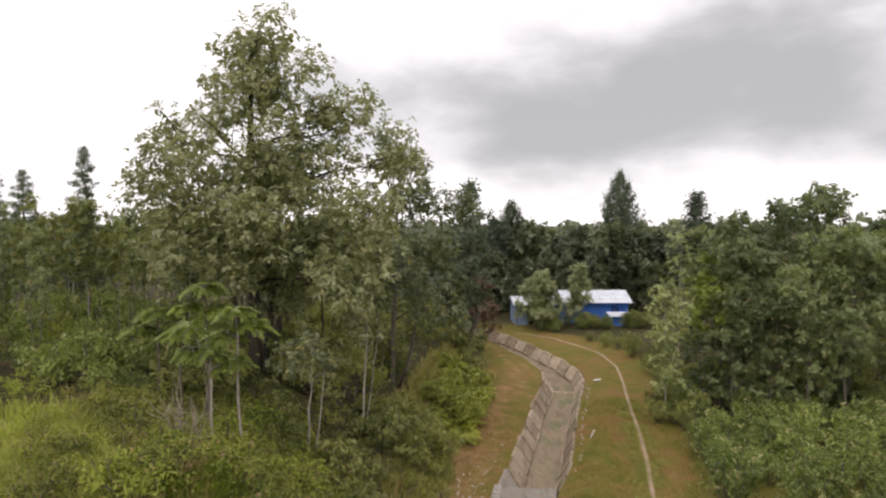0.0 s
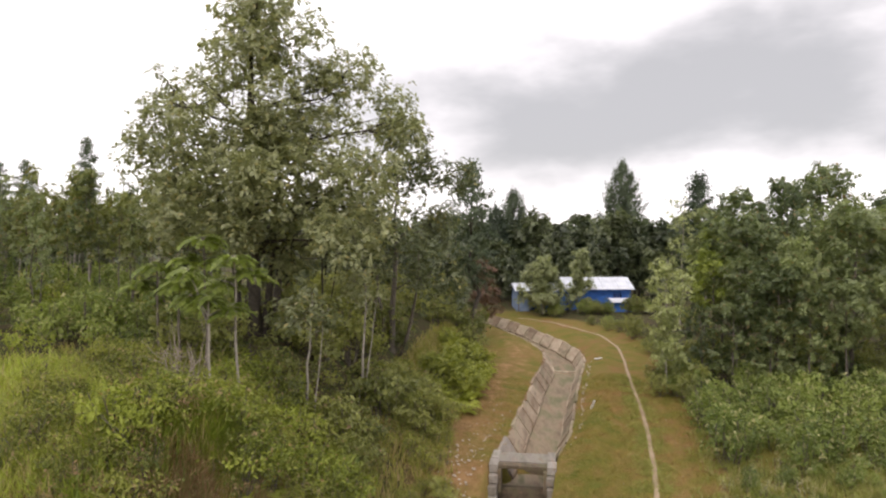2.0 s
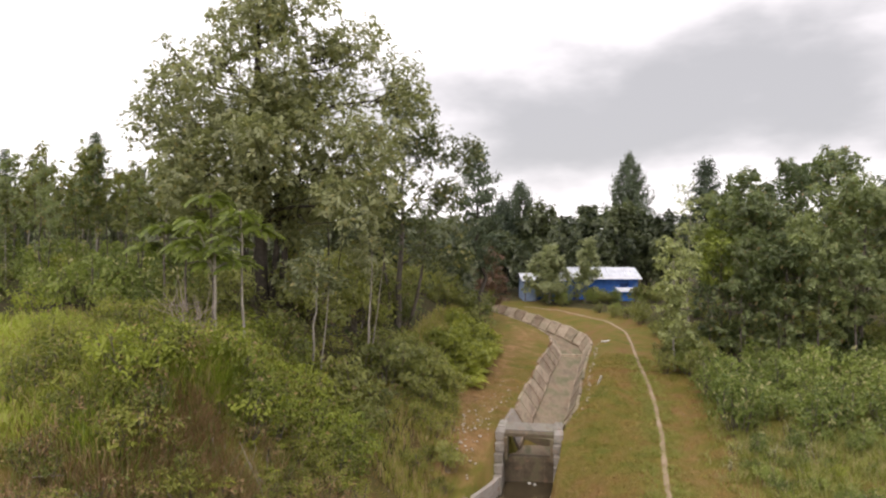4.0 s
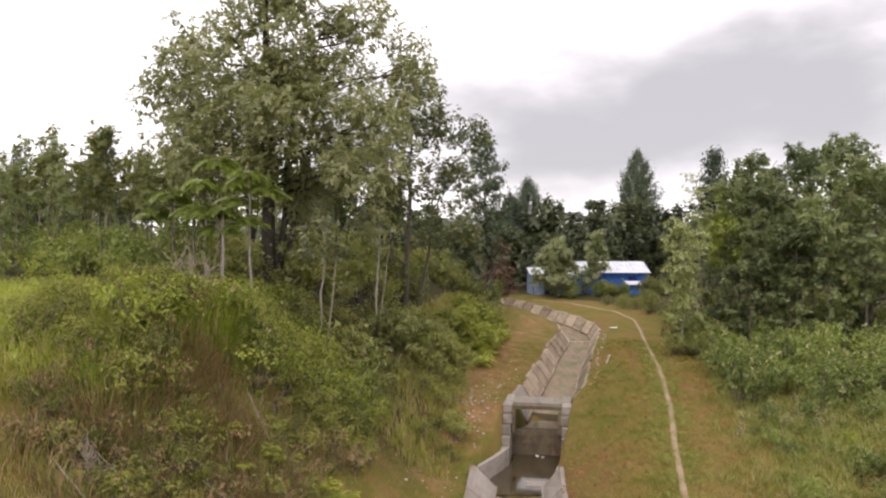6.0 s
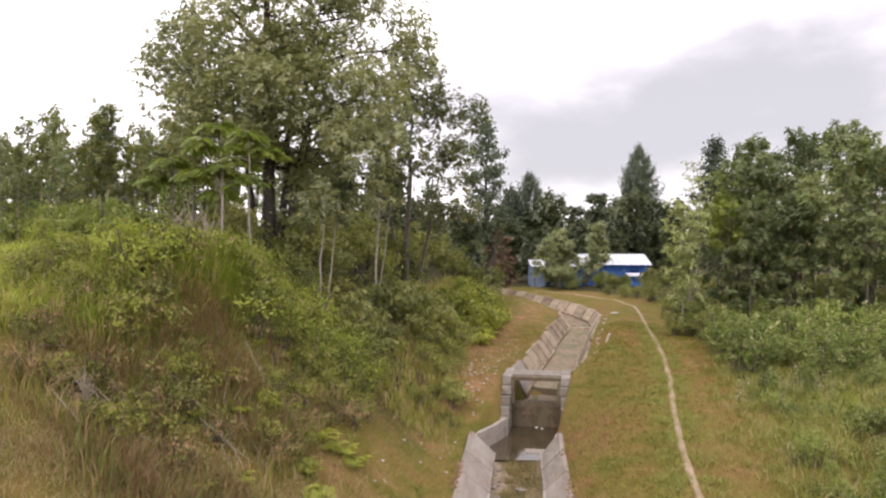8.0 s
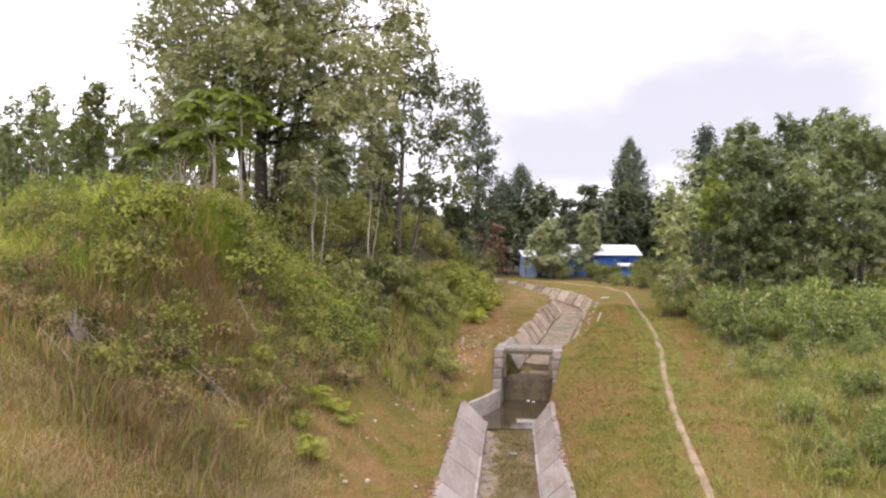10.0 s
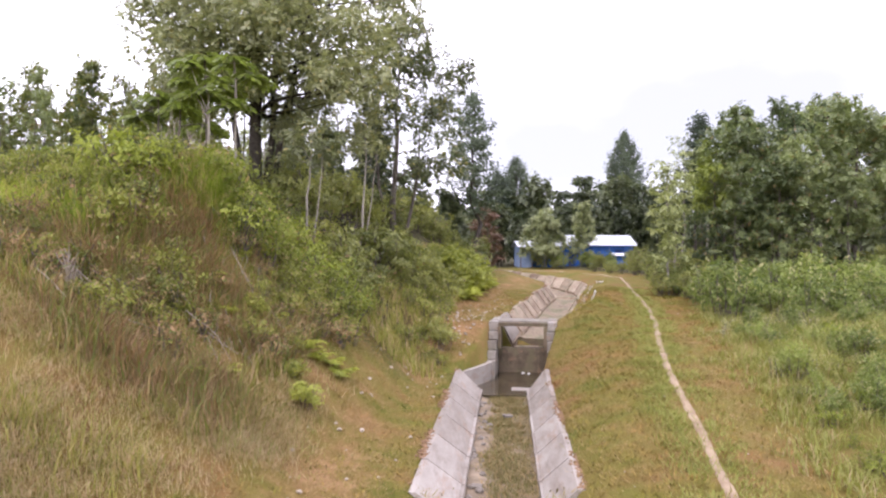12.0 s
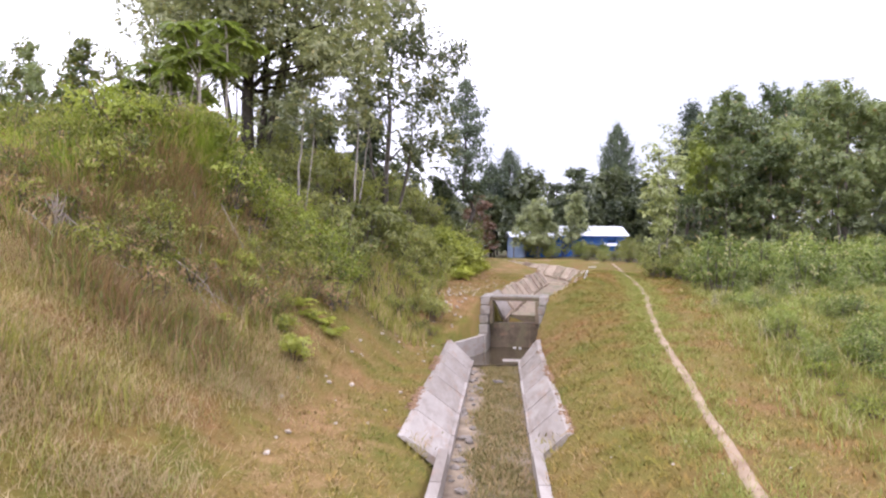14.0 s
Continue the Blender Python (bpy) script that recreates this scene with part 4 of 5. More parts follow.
def build_woods():
    rng = np.random.RandomState(31)
    broad = [master("forest_tree", 41, 10, 2.7, 4.0, L_FOREST, M_BARK, 0.14, 0.23, 0.48, 13, 8, flat=0.6, tufts_n=9, share=0.32), master("forest_tree", 42, 11, 2.3, 4.8, L_FOREST, M_BARK_PALE, 0.12, 0.23, 0.48, 13, 8, flat=0.6, tufts_n=9, share=0.32), master("forest_tree", 43, 9, 3.0, 3.4, L_FOREST, M_BARK, 0.14, 0.23, 0.48, 13, 8, flat=0.55, tufts_n=9, share=0.32)]
    slim = [master("plantation_tree", 44, 9, 1.3, 3.4, L_FOREST, M_BARK, 0.07, 0.25, 0.55, 9), master("plantation_tree", 45, 8, 1.2, 3.2, L_OLIVE, M_BARK_PALE, 0.065, 0.25, 0.55, 9), master("plantation_tree", 49, 9, 1.1, 3.8, L_OLIVE, M_BARK, 0.065, 0.25, 0.56, 8)]
    yellow = [master("yellow_tree", 46, 10, 2.4, 4.5, L_YELLOW, M_BARK, 0.14, 0.22, 0.45, 11, 8, flat=0.6, tufts_n=9, share=0.32)]
    right = [(18.9, 43.8, 11.6), (20.5, 40.5, 10.0), (24, 41, 12.0), (28, 42, 12.5), (32, 43, 13.0), (22.3, 38.3, 7.5), (27.5, 38.5, 8.5), (36, 42, 12.6), (29.5, 54.5, 14.6), (34, 52, 13.5), (24, 49, 13.4), (19.5, 47, 12.4), (22, 59, 12.6), (41, 46, 12.5), (17.6, 41.6, 9.2), (19.4, 40.2, 8.8), (25.0, 38.2, 7.0), (30.5, 39.0, 9.0), (31, 47.5, 12.5), (27, 46, 12.5)]
    forest("forest_tree", "dark green broadleaf tree in the wood by the field", "trees of the wood", right, broad, rng)
    low = [master("low_tree", 56, 5, 1.7, 0.7, L_FOREST, M_BARK, 0.08, 0.21, 0.44, 10, 8, flat=0.7, tufts_n=7, share=0.36)]
    edge = [(16.9, 40.2, 5.6), (18.6, 39.2, 5.2), (20.6, 38.8, 6.0), (17.9, 42.0, 6.4), (22.6, 39.8, 5.6), (15.9, 42.6, 5.4), (19.8, 41.4, 6.6)]
    forest("low_tree", "low bushy green tree at the edge of the wood", "low trees at the wood's edge", edge, low, rng)
    drop(low)
    forest("yellow_tree", "broadleaf tree with yellow-green young leaves at the wood's edge", "trees of the wood", [(18.2, 45.4, 11.2), (16.8, 43.6, 8.6)], yellow, rng)
    left = []
    while len(left) < 84:
        x, y = -rng.uniform(13, 46), rng.uniform(36, 60)
        if x > -0.72 * y - 2:
            left.append((x, y, 6.9 + 0.05 * (y - 36) + rng.uniform(-1.2, 1.2)))
    left += [(-17.6, 30.5, 5.6), (-19.5, 33.0, 6.8), (-15.6, 33.5, 6.2), (-21.0, 35.0, 7.4), (-14.2, 34.5, 6.4), (-18.3, 27.6, 4.8), (-22.0, 31.5, 6.8), (-16.4, 36.5, 7.2), (-19.0, 37.0, 7.4), (-23.5, 34.0, 7.4)]
    forest("plantation_tree", "slender tree with a pale trunk on the rise", "trees on the rise", left, slim, rng)
    thin = [master("woodland_tree", 47, 10, 2.7, 1.2, L_WOOD, M_BARK_DARK, 0.16, 0.66, 0.95, 13, 7, twigs=0, tufts_n=5), master("woodland_tree", 48, 9, 2.9, 0.9, L_WOOD, M_BARK_DARK, 0.16, 0.66, 0.95, 13, 7, twigs=0, tufts_n=5), master("woodland_tree", 50, 11, 2.2, 2.0, L_WOOD, M_BARK_DARK, 0.16, 0.66, 0.95, 13, 7, twigs=0, tufts_n=5)]
    back = [(-24 + 70 * (k + rng.uniform()) / 30, rng.uniform(83, 92), rng.uniform(8, 12.5)) for k in range(30)]
    back += [(-40 + 110 * (k + rng.uniform()) / 24, rng.uniform(96, 125), rng.uniform(8.5, 11.5)) for k in range(24)]
    back += [(-66 + 40 * (k + rng.uniform()) / 14, rng.uniform(62, 84), rng.uniform(10, 12.5)) for k in range(14)]
    back += [(36 + 40 * (k + rng.uniform()) / 12, rng.uniform(46, 90), rng.uniform(9, 12)) for k in range(6)]
    back += [(7 + 20 * (k + rng.uniform()) / 8, rng.uniform(80.5, 84), rng.uniform(6.5, 8.5)) for k in range(8)]
    back += [(-8.4, 49, 8.8), (-10.4, 60, 9.5), (-4.5, 46, 6.5), (-2, 50, 6.0), (0.2, 55, 5.5), (-6, 52, 8.0), (-10, 44, 7.5), (1.2, 60, 6.0), (-4, 62, 8.0), (3.2, 73, 6.5), (-12, 56, 9), (-8, 66, 9), (-3, 74, 9)]
    forest("woodland_tree", "dark woodland tree behind the shed and the bank", "woodland trees", back, thin, rng)
    drop(thin)
    drop(broad + slim + yellow)


build_woods()


def conifer(name, label, x, y, height, spread, seed, upright=False, first=0.2):
    """A conifer: with level whorls of branches, or a narrow cone of steep ones."""
    rng = np.random.RandomState(seed)
    root = new(name)
    root.location = (x, y, float(ground(x, y)) - 0.1)
    wood = [limb(rng, (0, 0, -0.2), (0, 0, height * 0.98), height * 0.012 + 0.05, 0.02, 0.006, 8)]
    cs, outs = [], []
    n = int(height * (12 if upright else 5.5))
    for k in range(n):
        t = first + (1 - first) * (k + rng.uniform(0, 1)) / n
        z = height * t
        u = (t - first) / (1 - first)
        if upright:
            q = spread * 0.5 * min(1.0, 0.55 + 1.5 * u) * (1 - u ** 2.2) ** 0.75 * rng.uniform(0.7, 1.1) + 0.12
            lift = 1.5
        else:
            q = spread * (0.5 * (1 - u) ** 0.7 * min(1.0, 0.45 + 2.0 * u) + 0.05) * rng.uniform(0.35, 1.2)
            lift = rng.uniform(0.05, 0.6)
        a = k * 2.4 + rng.uniform(-0.5, 0.5)
        s0 = np.array([0, 0, max(z - q * lift * 0.8, height * 0.03) if upright else z])
        e = np.array([q * math.cos(a), q * math.sin(a), min(s0[2] + q * lift, height)])
        wood.append(limb(rng, s0, e, 0.03, 0.008, 0.05, 3, 3))
        m = int(14 + q * (38 if upright else 38))
        v = (rng.uniform(0.5, 1.08, m) if upright else np.clip(rng.normal(0.85, 0.2, m), 0.25, 1.15))[:, None]
        cs.append(s0 + (e - s0) * v + rng.normal(size=(m, 3)) * (np.array([0.17, 0.17, 0.35]) if upright else np.array([0.26, 0.26, 0.2])))
        outs.append(np.repeat([[math.cos(a), math.sin(a), 0.2]], m, 0))
    v, f = joined(wood)
    part("trunk", mesh_from("trunk", v, f, M_BARK_DARK, True), root)
    v, f = leaves(rng, np.concatenate(cs), np.concatenate(outs), 0.34, 0.4, 0.2)
    part("crown", mesh_from("crown", v, f, L_CONIFER), root)
    tagged(root, label, "tree")


conifer("pine_tree", "slim dark pine with short level branches", 2.2, 54.5, 13.8, 5.0, 51, first=0.3)
conifer("cypress_tree", "dark narrow cypress behind the shed", 8.9, 91, 13.8, 6.0, 52, True, 0.05)
conifer("cypress_tree", "dark narrow cypress behind the shed", 6.4, 88, 11.8, 5.2, 53, True, 0.05)
conifer("dark_pine", "dark pine standing up behind the wood", 22.0, 60.5, 13.6, 4.4, 57, first=0.4)
conifer("tall_cypress", "tall column-shaped cypress above the woodland", 24.2, 95.4, 17.6, 7.2, 54, True, 0.1)

for k, (x, y, h) in enumerate(((-56.5, 110, 22.2), (-65, 108, 18.2), (-71, 110, 19.4))):
    conifer("far_conifer", "far dark conifer above the trees on the rise", x, y, h, 5.5, 55 + k, first=0.25)

# ---- small trees ----


def small_tree(name, label, x, y, height, spread, leaf, bark, seed, first=0.3, leaf_size=0.26, spacing=0.38, n=7, tufts_n=8):
    rng = np.random.RandomState(seed)
    z = float(ground(x, y))
    return tree(name, label, (x, y, z), random_lobes(rng, height * 0.9, spread, height * first, n), (rng.uniform(-0.2, 0.2), 0.1, height * 0.85), leaf, bark, 0.07, leaf_size, spacing, 6, seed, tufts_n=tufts_n)


small_tree("pale_sapling", "young tree with pale yellow-green leaves by the hedge", 13.3, 41.0, 9.3, 1.75, L_PALE, M_BARK_PALE, 61, 0.1, 0.25, 0.4, 13)
small_tree("pale_tree", "small pale-leaved tree in front of the shed", 10.2, 72.0, 6.6, 2.5, L_SILVER, M_BARK_PALE, 62, 0.04, 0.3, 0.36, 15)
small_tree("pale_tree", "slim pale-leaved tree in front of the shed", 13.9, 72.0, 7.8, 1.75, L_SILVER, M_BARK_PALE, 63, 0.06, 0.3, 0.36, 14)
small_tree("airy_tree", "tall thin tree with sparse pale leaves above the hedge", 19.8, 58, 13.2, 2.2, L_PALE, M_BARK_PALE, 65, 0.3, 0.24, 0.95, 10)
small_tree("airy_tree", "thin leaning tree with sparse pale leaves by the wood", 16.4, 50, 9.0, 1.6, L_PALE, M_BARK_PALE, 66, 0.3, 0.24, 0.85, 9)
small_tree("rusty_tree", "small tree with rust-red leaves on the bank", 3.8, 66.0, 7.2, 2.3, L_RED, M_BARK, 64, 0.1, 0.3, 0.42)


def frond_tree(x, y, heads, reach, seed, label, fork=0.55, bark=M_BARK_PALE):
    """A thin pale stem that forks, each fork ending in an umbrella of long feathered fronds.

    heads are (sideways, away, height) from the foot of the stem; the first is the stem's own top."""
    rng = np.random.RandomState(seed)
    root = new("frond_tree")
    root.location = (x, y, float(ground(x, y)) - 0.1)
    heads = [np.array(h, float) for h in heads]
    top = heads[0]
    wood = [limb(rng, (0, 0, -0.2), top, 0.055, 0.03, 0.02, 7, 6, 0.006)]
    for e in heads[1:]:
        wood.append(limb(rng, top * fork * rng.uniform(0.95, 1.15), e, 0.028, 0.016, 0.06, 6, 5))
    cs, ds = [], []
    for h in heads:
        fronds = rng.randint(11, 15)
        for k in range(fronds):
            a = k * 6.283 / fronds * 1.618 + rng.uniform(-0.25, 0.25)
            q = reach * rng.uniform(0.75, 1.15)
            d = np.array([math.cos(a), math.sin(a), 0])
            steep = rng.uniform(0.1, 0.6)
            foot = h - np.array([0, 0, rng.uniform(0.0, 0.25)])

            def along(t):
                return foot + d * q * t + np.array([0, 0, 1]) * q * (steep * t - (steep + 0.3) * t * t)

            wood.append(tube([along(t) for t in np.linspace(0, 1, 5)], np.linspace(0.013, 0.005, 5), 3))
            for t in np.linspace(0.15, 1.0, 10):
                for side in (-1, 1):
                    w = np.array([-math.sin(a), math.cos(a), -0.35]) * side + d * 0.5 + rng.normal(size=3) * 0.1
                    cs.append(along(t))
                    ds.append(w * 0.36 * reach * (1.1 - 0.5 * t))
    p, d = np.array(cs), np.array(ds)
    up = np.array([0, 0, 1.0])
    side = np.cross(d, up) * 0.36
    v = np.stack([p, p + d * 0.5 + side, p + d - up * 0.07, p + d * 0.5 - side], 1).reshape(-1, 3)
    f = np.arange(len(v)).reshape(-1, 4)
    w, g = joined(wood)
    part("stem", mesh_from("stem", w, g, bark, True), root)
    part("crown", mesh_from("crown", v, f, L_FROND), root)
    tagged(root, label, "tree")


FROND = "slim tree with umbrellas of drooping feathered fronds"


def heads_at(x, y, spots):
    """Tops given by their level above the datum, turned into heights above the foot."""
    z = float(ground(x, y)) - 0.1
    return [(a, b, h - z) for a, b, h in spots]


frond_tree(-7.15, 21.6, heads_at(-7.15, 21.6, [(-0.1, 0.0, 8.1), (-0.75, 0.2, 8.15), (-0.65, -0.2, 8.95), (0.55, 0.1, 7.8)]), 0.66, 71, FROND, 0.75)
frond_tree(-6.47, 22.3, heads_at(-6.47, 22.3, [(-0.2, 0.0, 9.35), (0.35, 0.3, 8.9), (-0.6, 0.3, 8.5)]), 0.72, 72, FROND, 0.8)
frond_tree(-8.3, 24.2, heads_at(-8.3, 24.2, [(0.0, 0.0, 9.9), (-0.8, 0.3, 9.3), (0.5, 0.1, 9.2)]), 0.7, 73, FROND, 0.8, M_BARK)
frond_tree(-10.6, 25.8, heads_at(-10.6, 25.8, [(0.0, 0.0, 8.9), (0.9, 0.2, 8.4), (-0.7, 0.1, 8.2)]), 0.75, 74, FROND, 0.8, M_BARK)
frond_tree(-9.3, 24.6, heads_at(-9.3, 24.6, [(0.0, 0.0, 8.3), (0.8, 0.2, 7.6)]), 0.8, 75, FROND, 0.8, M_BARK)

# ---- shrubs ----


def welded(pieces, sides=3):
    """Stems that spring from one foot: all share the first one's lowest ring."""
    v, f = joined(pieces)
    swap = np.arange(len(v))
    n = 0
    for p, _ in pieces:
        swap[n:n + sides] = np.arange(sides)
        n += len(p)
    return v, swap[f]


def shrub_master(name, seed, radius, height, leaf, leaf_size=0.16, n=5, density=13.0, per_clump=12):
    rng = np.random.RandomState(seed)
    lobes = []
    for k in range(n):
        a = k * 2.4 + rng.uniform(-0.4, 0.4)
        q = radius * rng.uniform(0.1, 0.6)
        r = radius * rng.uniform(0.4, 0.6)
        lobes.append((q * math.cos(a), q * math.sin(a), height * rng.uniform(0.35, 0.72), r, height * rng.uniform(0.28, 0.4)))
    root = new(name)
    root.location = (0, -400 - 9 * seed, 0)
    wood = []
    for x, y, z, r, h in lobes:
        for _ in range(2):
            wood.append(limb(rng, (x * 0.15, y * 0.15, -0.3), (x + rng.uniform(-r, r) * 0.6, y + rng.uniform(-r, r) * 0.6, z + h * 0.6), 0.025, 0.008, 0.1, 4, 3))
    v, f = welded(wood)
    part("stem", mesh_from("stem", v, f, M_BARK, True), root)
    c, o = lobe_points(rng, lobes, density, 0.22, per_clump, 0.35)
    low = c[:, 2] < 0.03
    c[low, 2] = rng.uniform(0.03, 0.3, low.sum())
    v, f = leaves(rng, c, o, leaf_size, 0.5)
    part("foliage", mesh_from("foliage", v, f, leaf), root)
    return root


def scatter(name, label, group, masters, spots, rng, lo=0.75, hi=1.25, category="shrub"):
    for x, y in spots:
        c = copy_thing(masters[rng.randint(len(masters))], place(x, y, rng.uniform(0, 6.28), rng.uniform(lo, hi), -0.05, rng.uniform(0.8, 1.2)))
        c.name = name
        tagged(c, label, category, group)


def fern_master(name, seed, length, leaf, fronds=15, rise=0.75):
    """A clump of arching feathered fronds from one foot."""
    rng = np.random.RandomState(seed)
    root = new(name)
    root.location = (0, -400 - 9 * seed, 0)
    up = np.array([0, 0, 1.0])
    wood, cs, ds = [], [], []
    for k in range(fronds):
        a = k * 2.4 + rng.uniform(-0.4, 0.4)
        q = length * rng.uniform(0.6, 1.1)
        d = np.array([math.cos(a), math.sin(a), 0])
        st = rise * rng.uniform(0.6, 1.3)
        foot = np.array([rng.uniform(-0.2, 0.2), rng.uniform(-0.2, 0.2), -0.03]) * length
        line = [foot + d * q * 0.8 * t + up * q * st * (1.5 * t - 1.1 * t * t) for t in np.linspace(0, 1, 12)]
        wood.append(tube([line[0], line[4], line[8], line[11]], (0.009, 0.007, 0.005, 0.003), 3))
        w = np.array([-math.sin(a), math.cos(a), -0.15])
        for i in range(3, 12):
            t = i / 11
            for side in (-1, 1):
                cs.append(line[i])
                ds.append((w * side + d * 0.5 + rng.normal(size=3) * 0.12) * length * 0.3 * (1.15 - 0.8 * t))
    p, d = np.array(cs), np.array(ds)
    sd = np.cross(d, up) * 0.2
    v = np.stack([p, p + d * 0.45 + sd, p + d - up * 0.03, p + d * 0.45 - sd], 1).reshape(-1, 3)
    w, g = welded(wood)
    part("stem", mesh_from("stem", w, g, leaf, True), root)
    part("foliage", mesh_from("foliage", v, np.arange(len(v)).reshape(-1, 4), leaf), root)
    return root


def build_shrubs():
    rng = np.random.RandomState(81)
    dark = [shrub_master("bank_shrub", 82 + k, 1.3, 1.9, L_SHRUB_DARK, 0.18, 6, 7.0) for k in range(3)]
    light = [shrub_master("slope_shrub", 86 + k, 0.95, 1.0, L_SHRUB, 0.11, 6, 9.4) for k in range(3)]
    fresh = [shrub_master("crest_shrub", 27 + k, 0.95, 1.05, L_CREST, 0.115, 6, 9.2) for k in range(2)]
    brown = [shrub_master("slope_weed", 57 + k, 0.8, 0.95, L_DRYWEED, 0.105, 6, 10.0) for k in range(3)]
    field = [shrub_master("field_shrub", 90 + k, 1.1, 1.7, L_FIELD, 0.16, 6, 9.5) for k in range(3)]
    bright = [shrub_master("bright_bush", 94 + k, 1.1, 1.6, L_BRIGHT, 0.22, 7, 10.0) for k in range(2)]
    spots = []
    while len(spots) < 112:
        y = rng.uniform(25, 62)
        d = rng.uniform(0.0, 9.0)
        x = float(centre(y)) - HALF - float(at(y, BANK_Y, BANK_FOOT)) - 0.5 - d
        if 34.5 < y < 47.5 and d < 2.8 or (y < 33 and d > 6 and rng.uniform() < 0.4):
            continue
        spots.append((x, y))
    scatter("bank_shrub", "dense dark green shrub on the bank under the trees", "shrubs on the bank", dark, spots, rng, 0.7, 1.4)
    spots = []
    while len(spots) < 170:
        y = rng.uniform(13.0, 27)
        d = rng.uniform(2.2, 13.0)
        if d < 3.4 + max(0, 21 - y) * 0.75 or y < 16 or math.hypot(float(centre(y)) - HALF - d + 3.6, y - 17.6) < 1.3 or (d > 6.6 and rng.uniform() < 0.45) or (d < 4.5 and y < 17 and rng.uniform() < 0.6):
            continue
        if math.hypot(float(centre(y)) - HALF - d + 6.2, y - 17.8) > 1.05 and (y > 20 or float(ground(float(centre(y)) - HALF - d, y)) > 2.5):
            spots.append((float(centre(y)) - HALF - d, y))
    scatter("slope_shrub", "leafy green shrub among long grass on the slope", "shrubs on the slope", light, spots, rng, 0.6, 1.15)
    spots = []
    while len(spots) < 120:
        y = rng.uniform(17.5, 27)
        spots.append((float(centre(y)) - HALF - float(at(y, BANK_Y, BANK_FOOT)) - rng.uniform(2.4 + max(0, 22 - y) * 0.35, 7.0), y))
    spots = [q for q in spots if math.hypot(q[0] + 3.6, q[1] - 17.6) > 1.4 and math.hypot(q[0] + 6.2, q[1] - 17.8) > 1.0 and (q[1] > 20 or float(ground(*q)) > 2.9)]
    scatter("crest_shrub", "leafy yellow-green shrub on the shoulder of the slope", "shrubs on the slope's shoulder", fresh + fresh + light, spots, rng, 0.85, 1.45)
    spots = [(-rng.uniform(9.5, 30), rng.uniform(22.5, 35)) for _ in range(60)]
    far_rng = np.random.RandomState(83)
    far_spots = [(-far_rng.uniform(11, 34), far_rng.uniform(25, 46)) for _ in range(110)]
    scatter("thicket_shrub", "tall leafy green thicket below the slender trees", "undergrowth on the rise", field + field + fresh, far_spots, far_rng, 0.9, 1.6)
    scatter("plateau_shrub", "leafy green undergrowth below the slender trees", "undergrowth on the rise", field + fresh + fresh, spots, rng, 0.55, 1.0)
    spots = []
    while len(spots) < 200:
        y = rng.uniform(13.4, 23)
        d = rng.uniform(2.6, 9.5)
        if d < 4.6 and y < 16 or d < 3.2 + 0.2 * (19 - y) or math.hypot(float(centre(y)) - HALF - d + 6.1, y - 17.6) < 0.9:
            continue
        spots.append((float(centre(y)) - HALF - d, y))
    scatter("slope_weed", "brown and olive weed clump on the dry slope", "weeds on the dry slope", brown + brown + light, spots, rng, 0.4, 0.9)
    spots = []
    for _ in range(15):
        y = rng.uniform(37.5, 46.5)
        spots.append((float(centre(y)) - 1.45 - float(at(y, BANK_Y, BANK_FOOT)) + 0.2 - rng.uniform(0, 2.4), y))
    scatter("bright_bush", "bright yellow-green bush at the foot of the bank", "bright bushes", bright, spots, rng, 1.0, 1.5)
    spots = [(-4.0, 27.4), (-3.4, 28.4), (-4.7, 28.6), (-2.9, 27.2), (-5.4, 27.8), (-3.9, 29.6)]
    for _ in range(46):
        y = rng.uniform(25.5, 35)
        spots.append((float(centre(y)) - float(half_width(y)) - float(at(y, BANK_Y, BANK_FOOT)) + 0.5 - rng.uniform(0, 3.2), y))
    scatter("low_bank_shrub", "low olive shrub at the foot of the bank", "low shrubs on the bank", light + dark[:1], spots, rng, 0.5, 1.0)
    ferns = [fern_master("fern", 97 + k, 0.62, L_FERN) for k in range(2)]
    stalky = [shrub_master("flowering_weed", 77 + k, 0.5, 0.95, L_FLOWER, 0.07, 2, 30.0, 9) for k in range(2)]
    spots = []
    for _ in range(44):
        y = rng.uniform(36.5, 47)
        spots.append((float(centre(y)) - 1.45 - float(at(y, BANK_Y, BANK_FOOT)) + 0.5 - rng.uniform(0, 2.6), y))
    scatter("bank_fern", "tall bright yellow-green fern at the foot of the bank", "ferns at the bank's foot", ferns, spots, rng, 1.5, 2.5, "fern")
    spots = [(-3.8, 18.0), (-3.5, 18.2), (-4.1, 17.9), (-3.1, 18.4), (-2.9, 18.6), (-4.3, 18.1), (-3.65, 17.75), (-3.3, 18.0), (-4.5, 18.4), (-2.6, 18.5), (-3.95, 17.6)]
    spots += [(float(centre(y)) - HALF - rng.uniform(3.0, 8.0), y) for y in rng.uniform(13.5, 24, 30)]
    scatter("fern", "light yellow-green fern clump on the slope", "ferns on the slope", ferns, spots, rng, 0.65, 1.1, "fern")
    spots = []
    while len(spots) < 22:
        y = rng.uniform(19, 33)
        x = float(at(y, PA_Y, PA_X)) + 1.8 + rng.gamma(2.0, 1.8)
        if x < 0.75 * y + 2:
            spots.append((x, y))
    scatter("flowering_weed", "weed clump with pale straw-coloured seed heads", "flowering weeds", stalky, spots, rng, 0.6, 1.0, "weed")
    scatter("slope_bush", "low yellow-green bush on the bare slope", "bushes on the bare slope", bright, [(-3.4, 16.6), (-4.6, 17.2), (-3.0, 15.9)], rng, 0.35, 0.5)
    spots = []
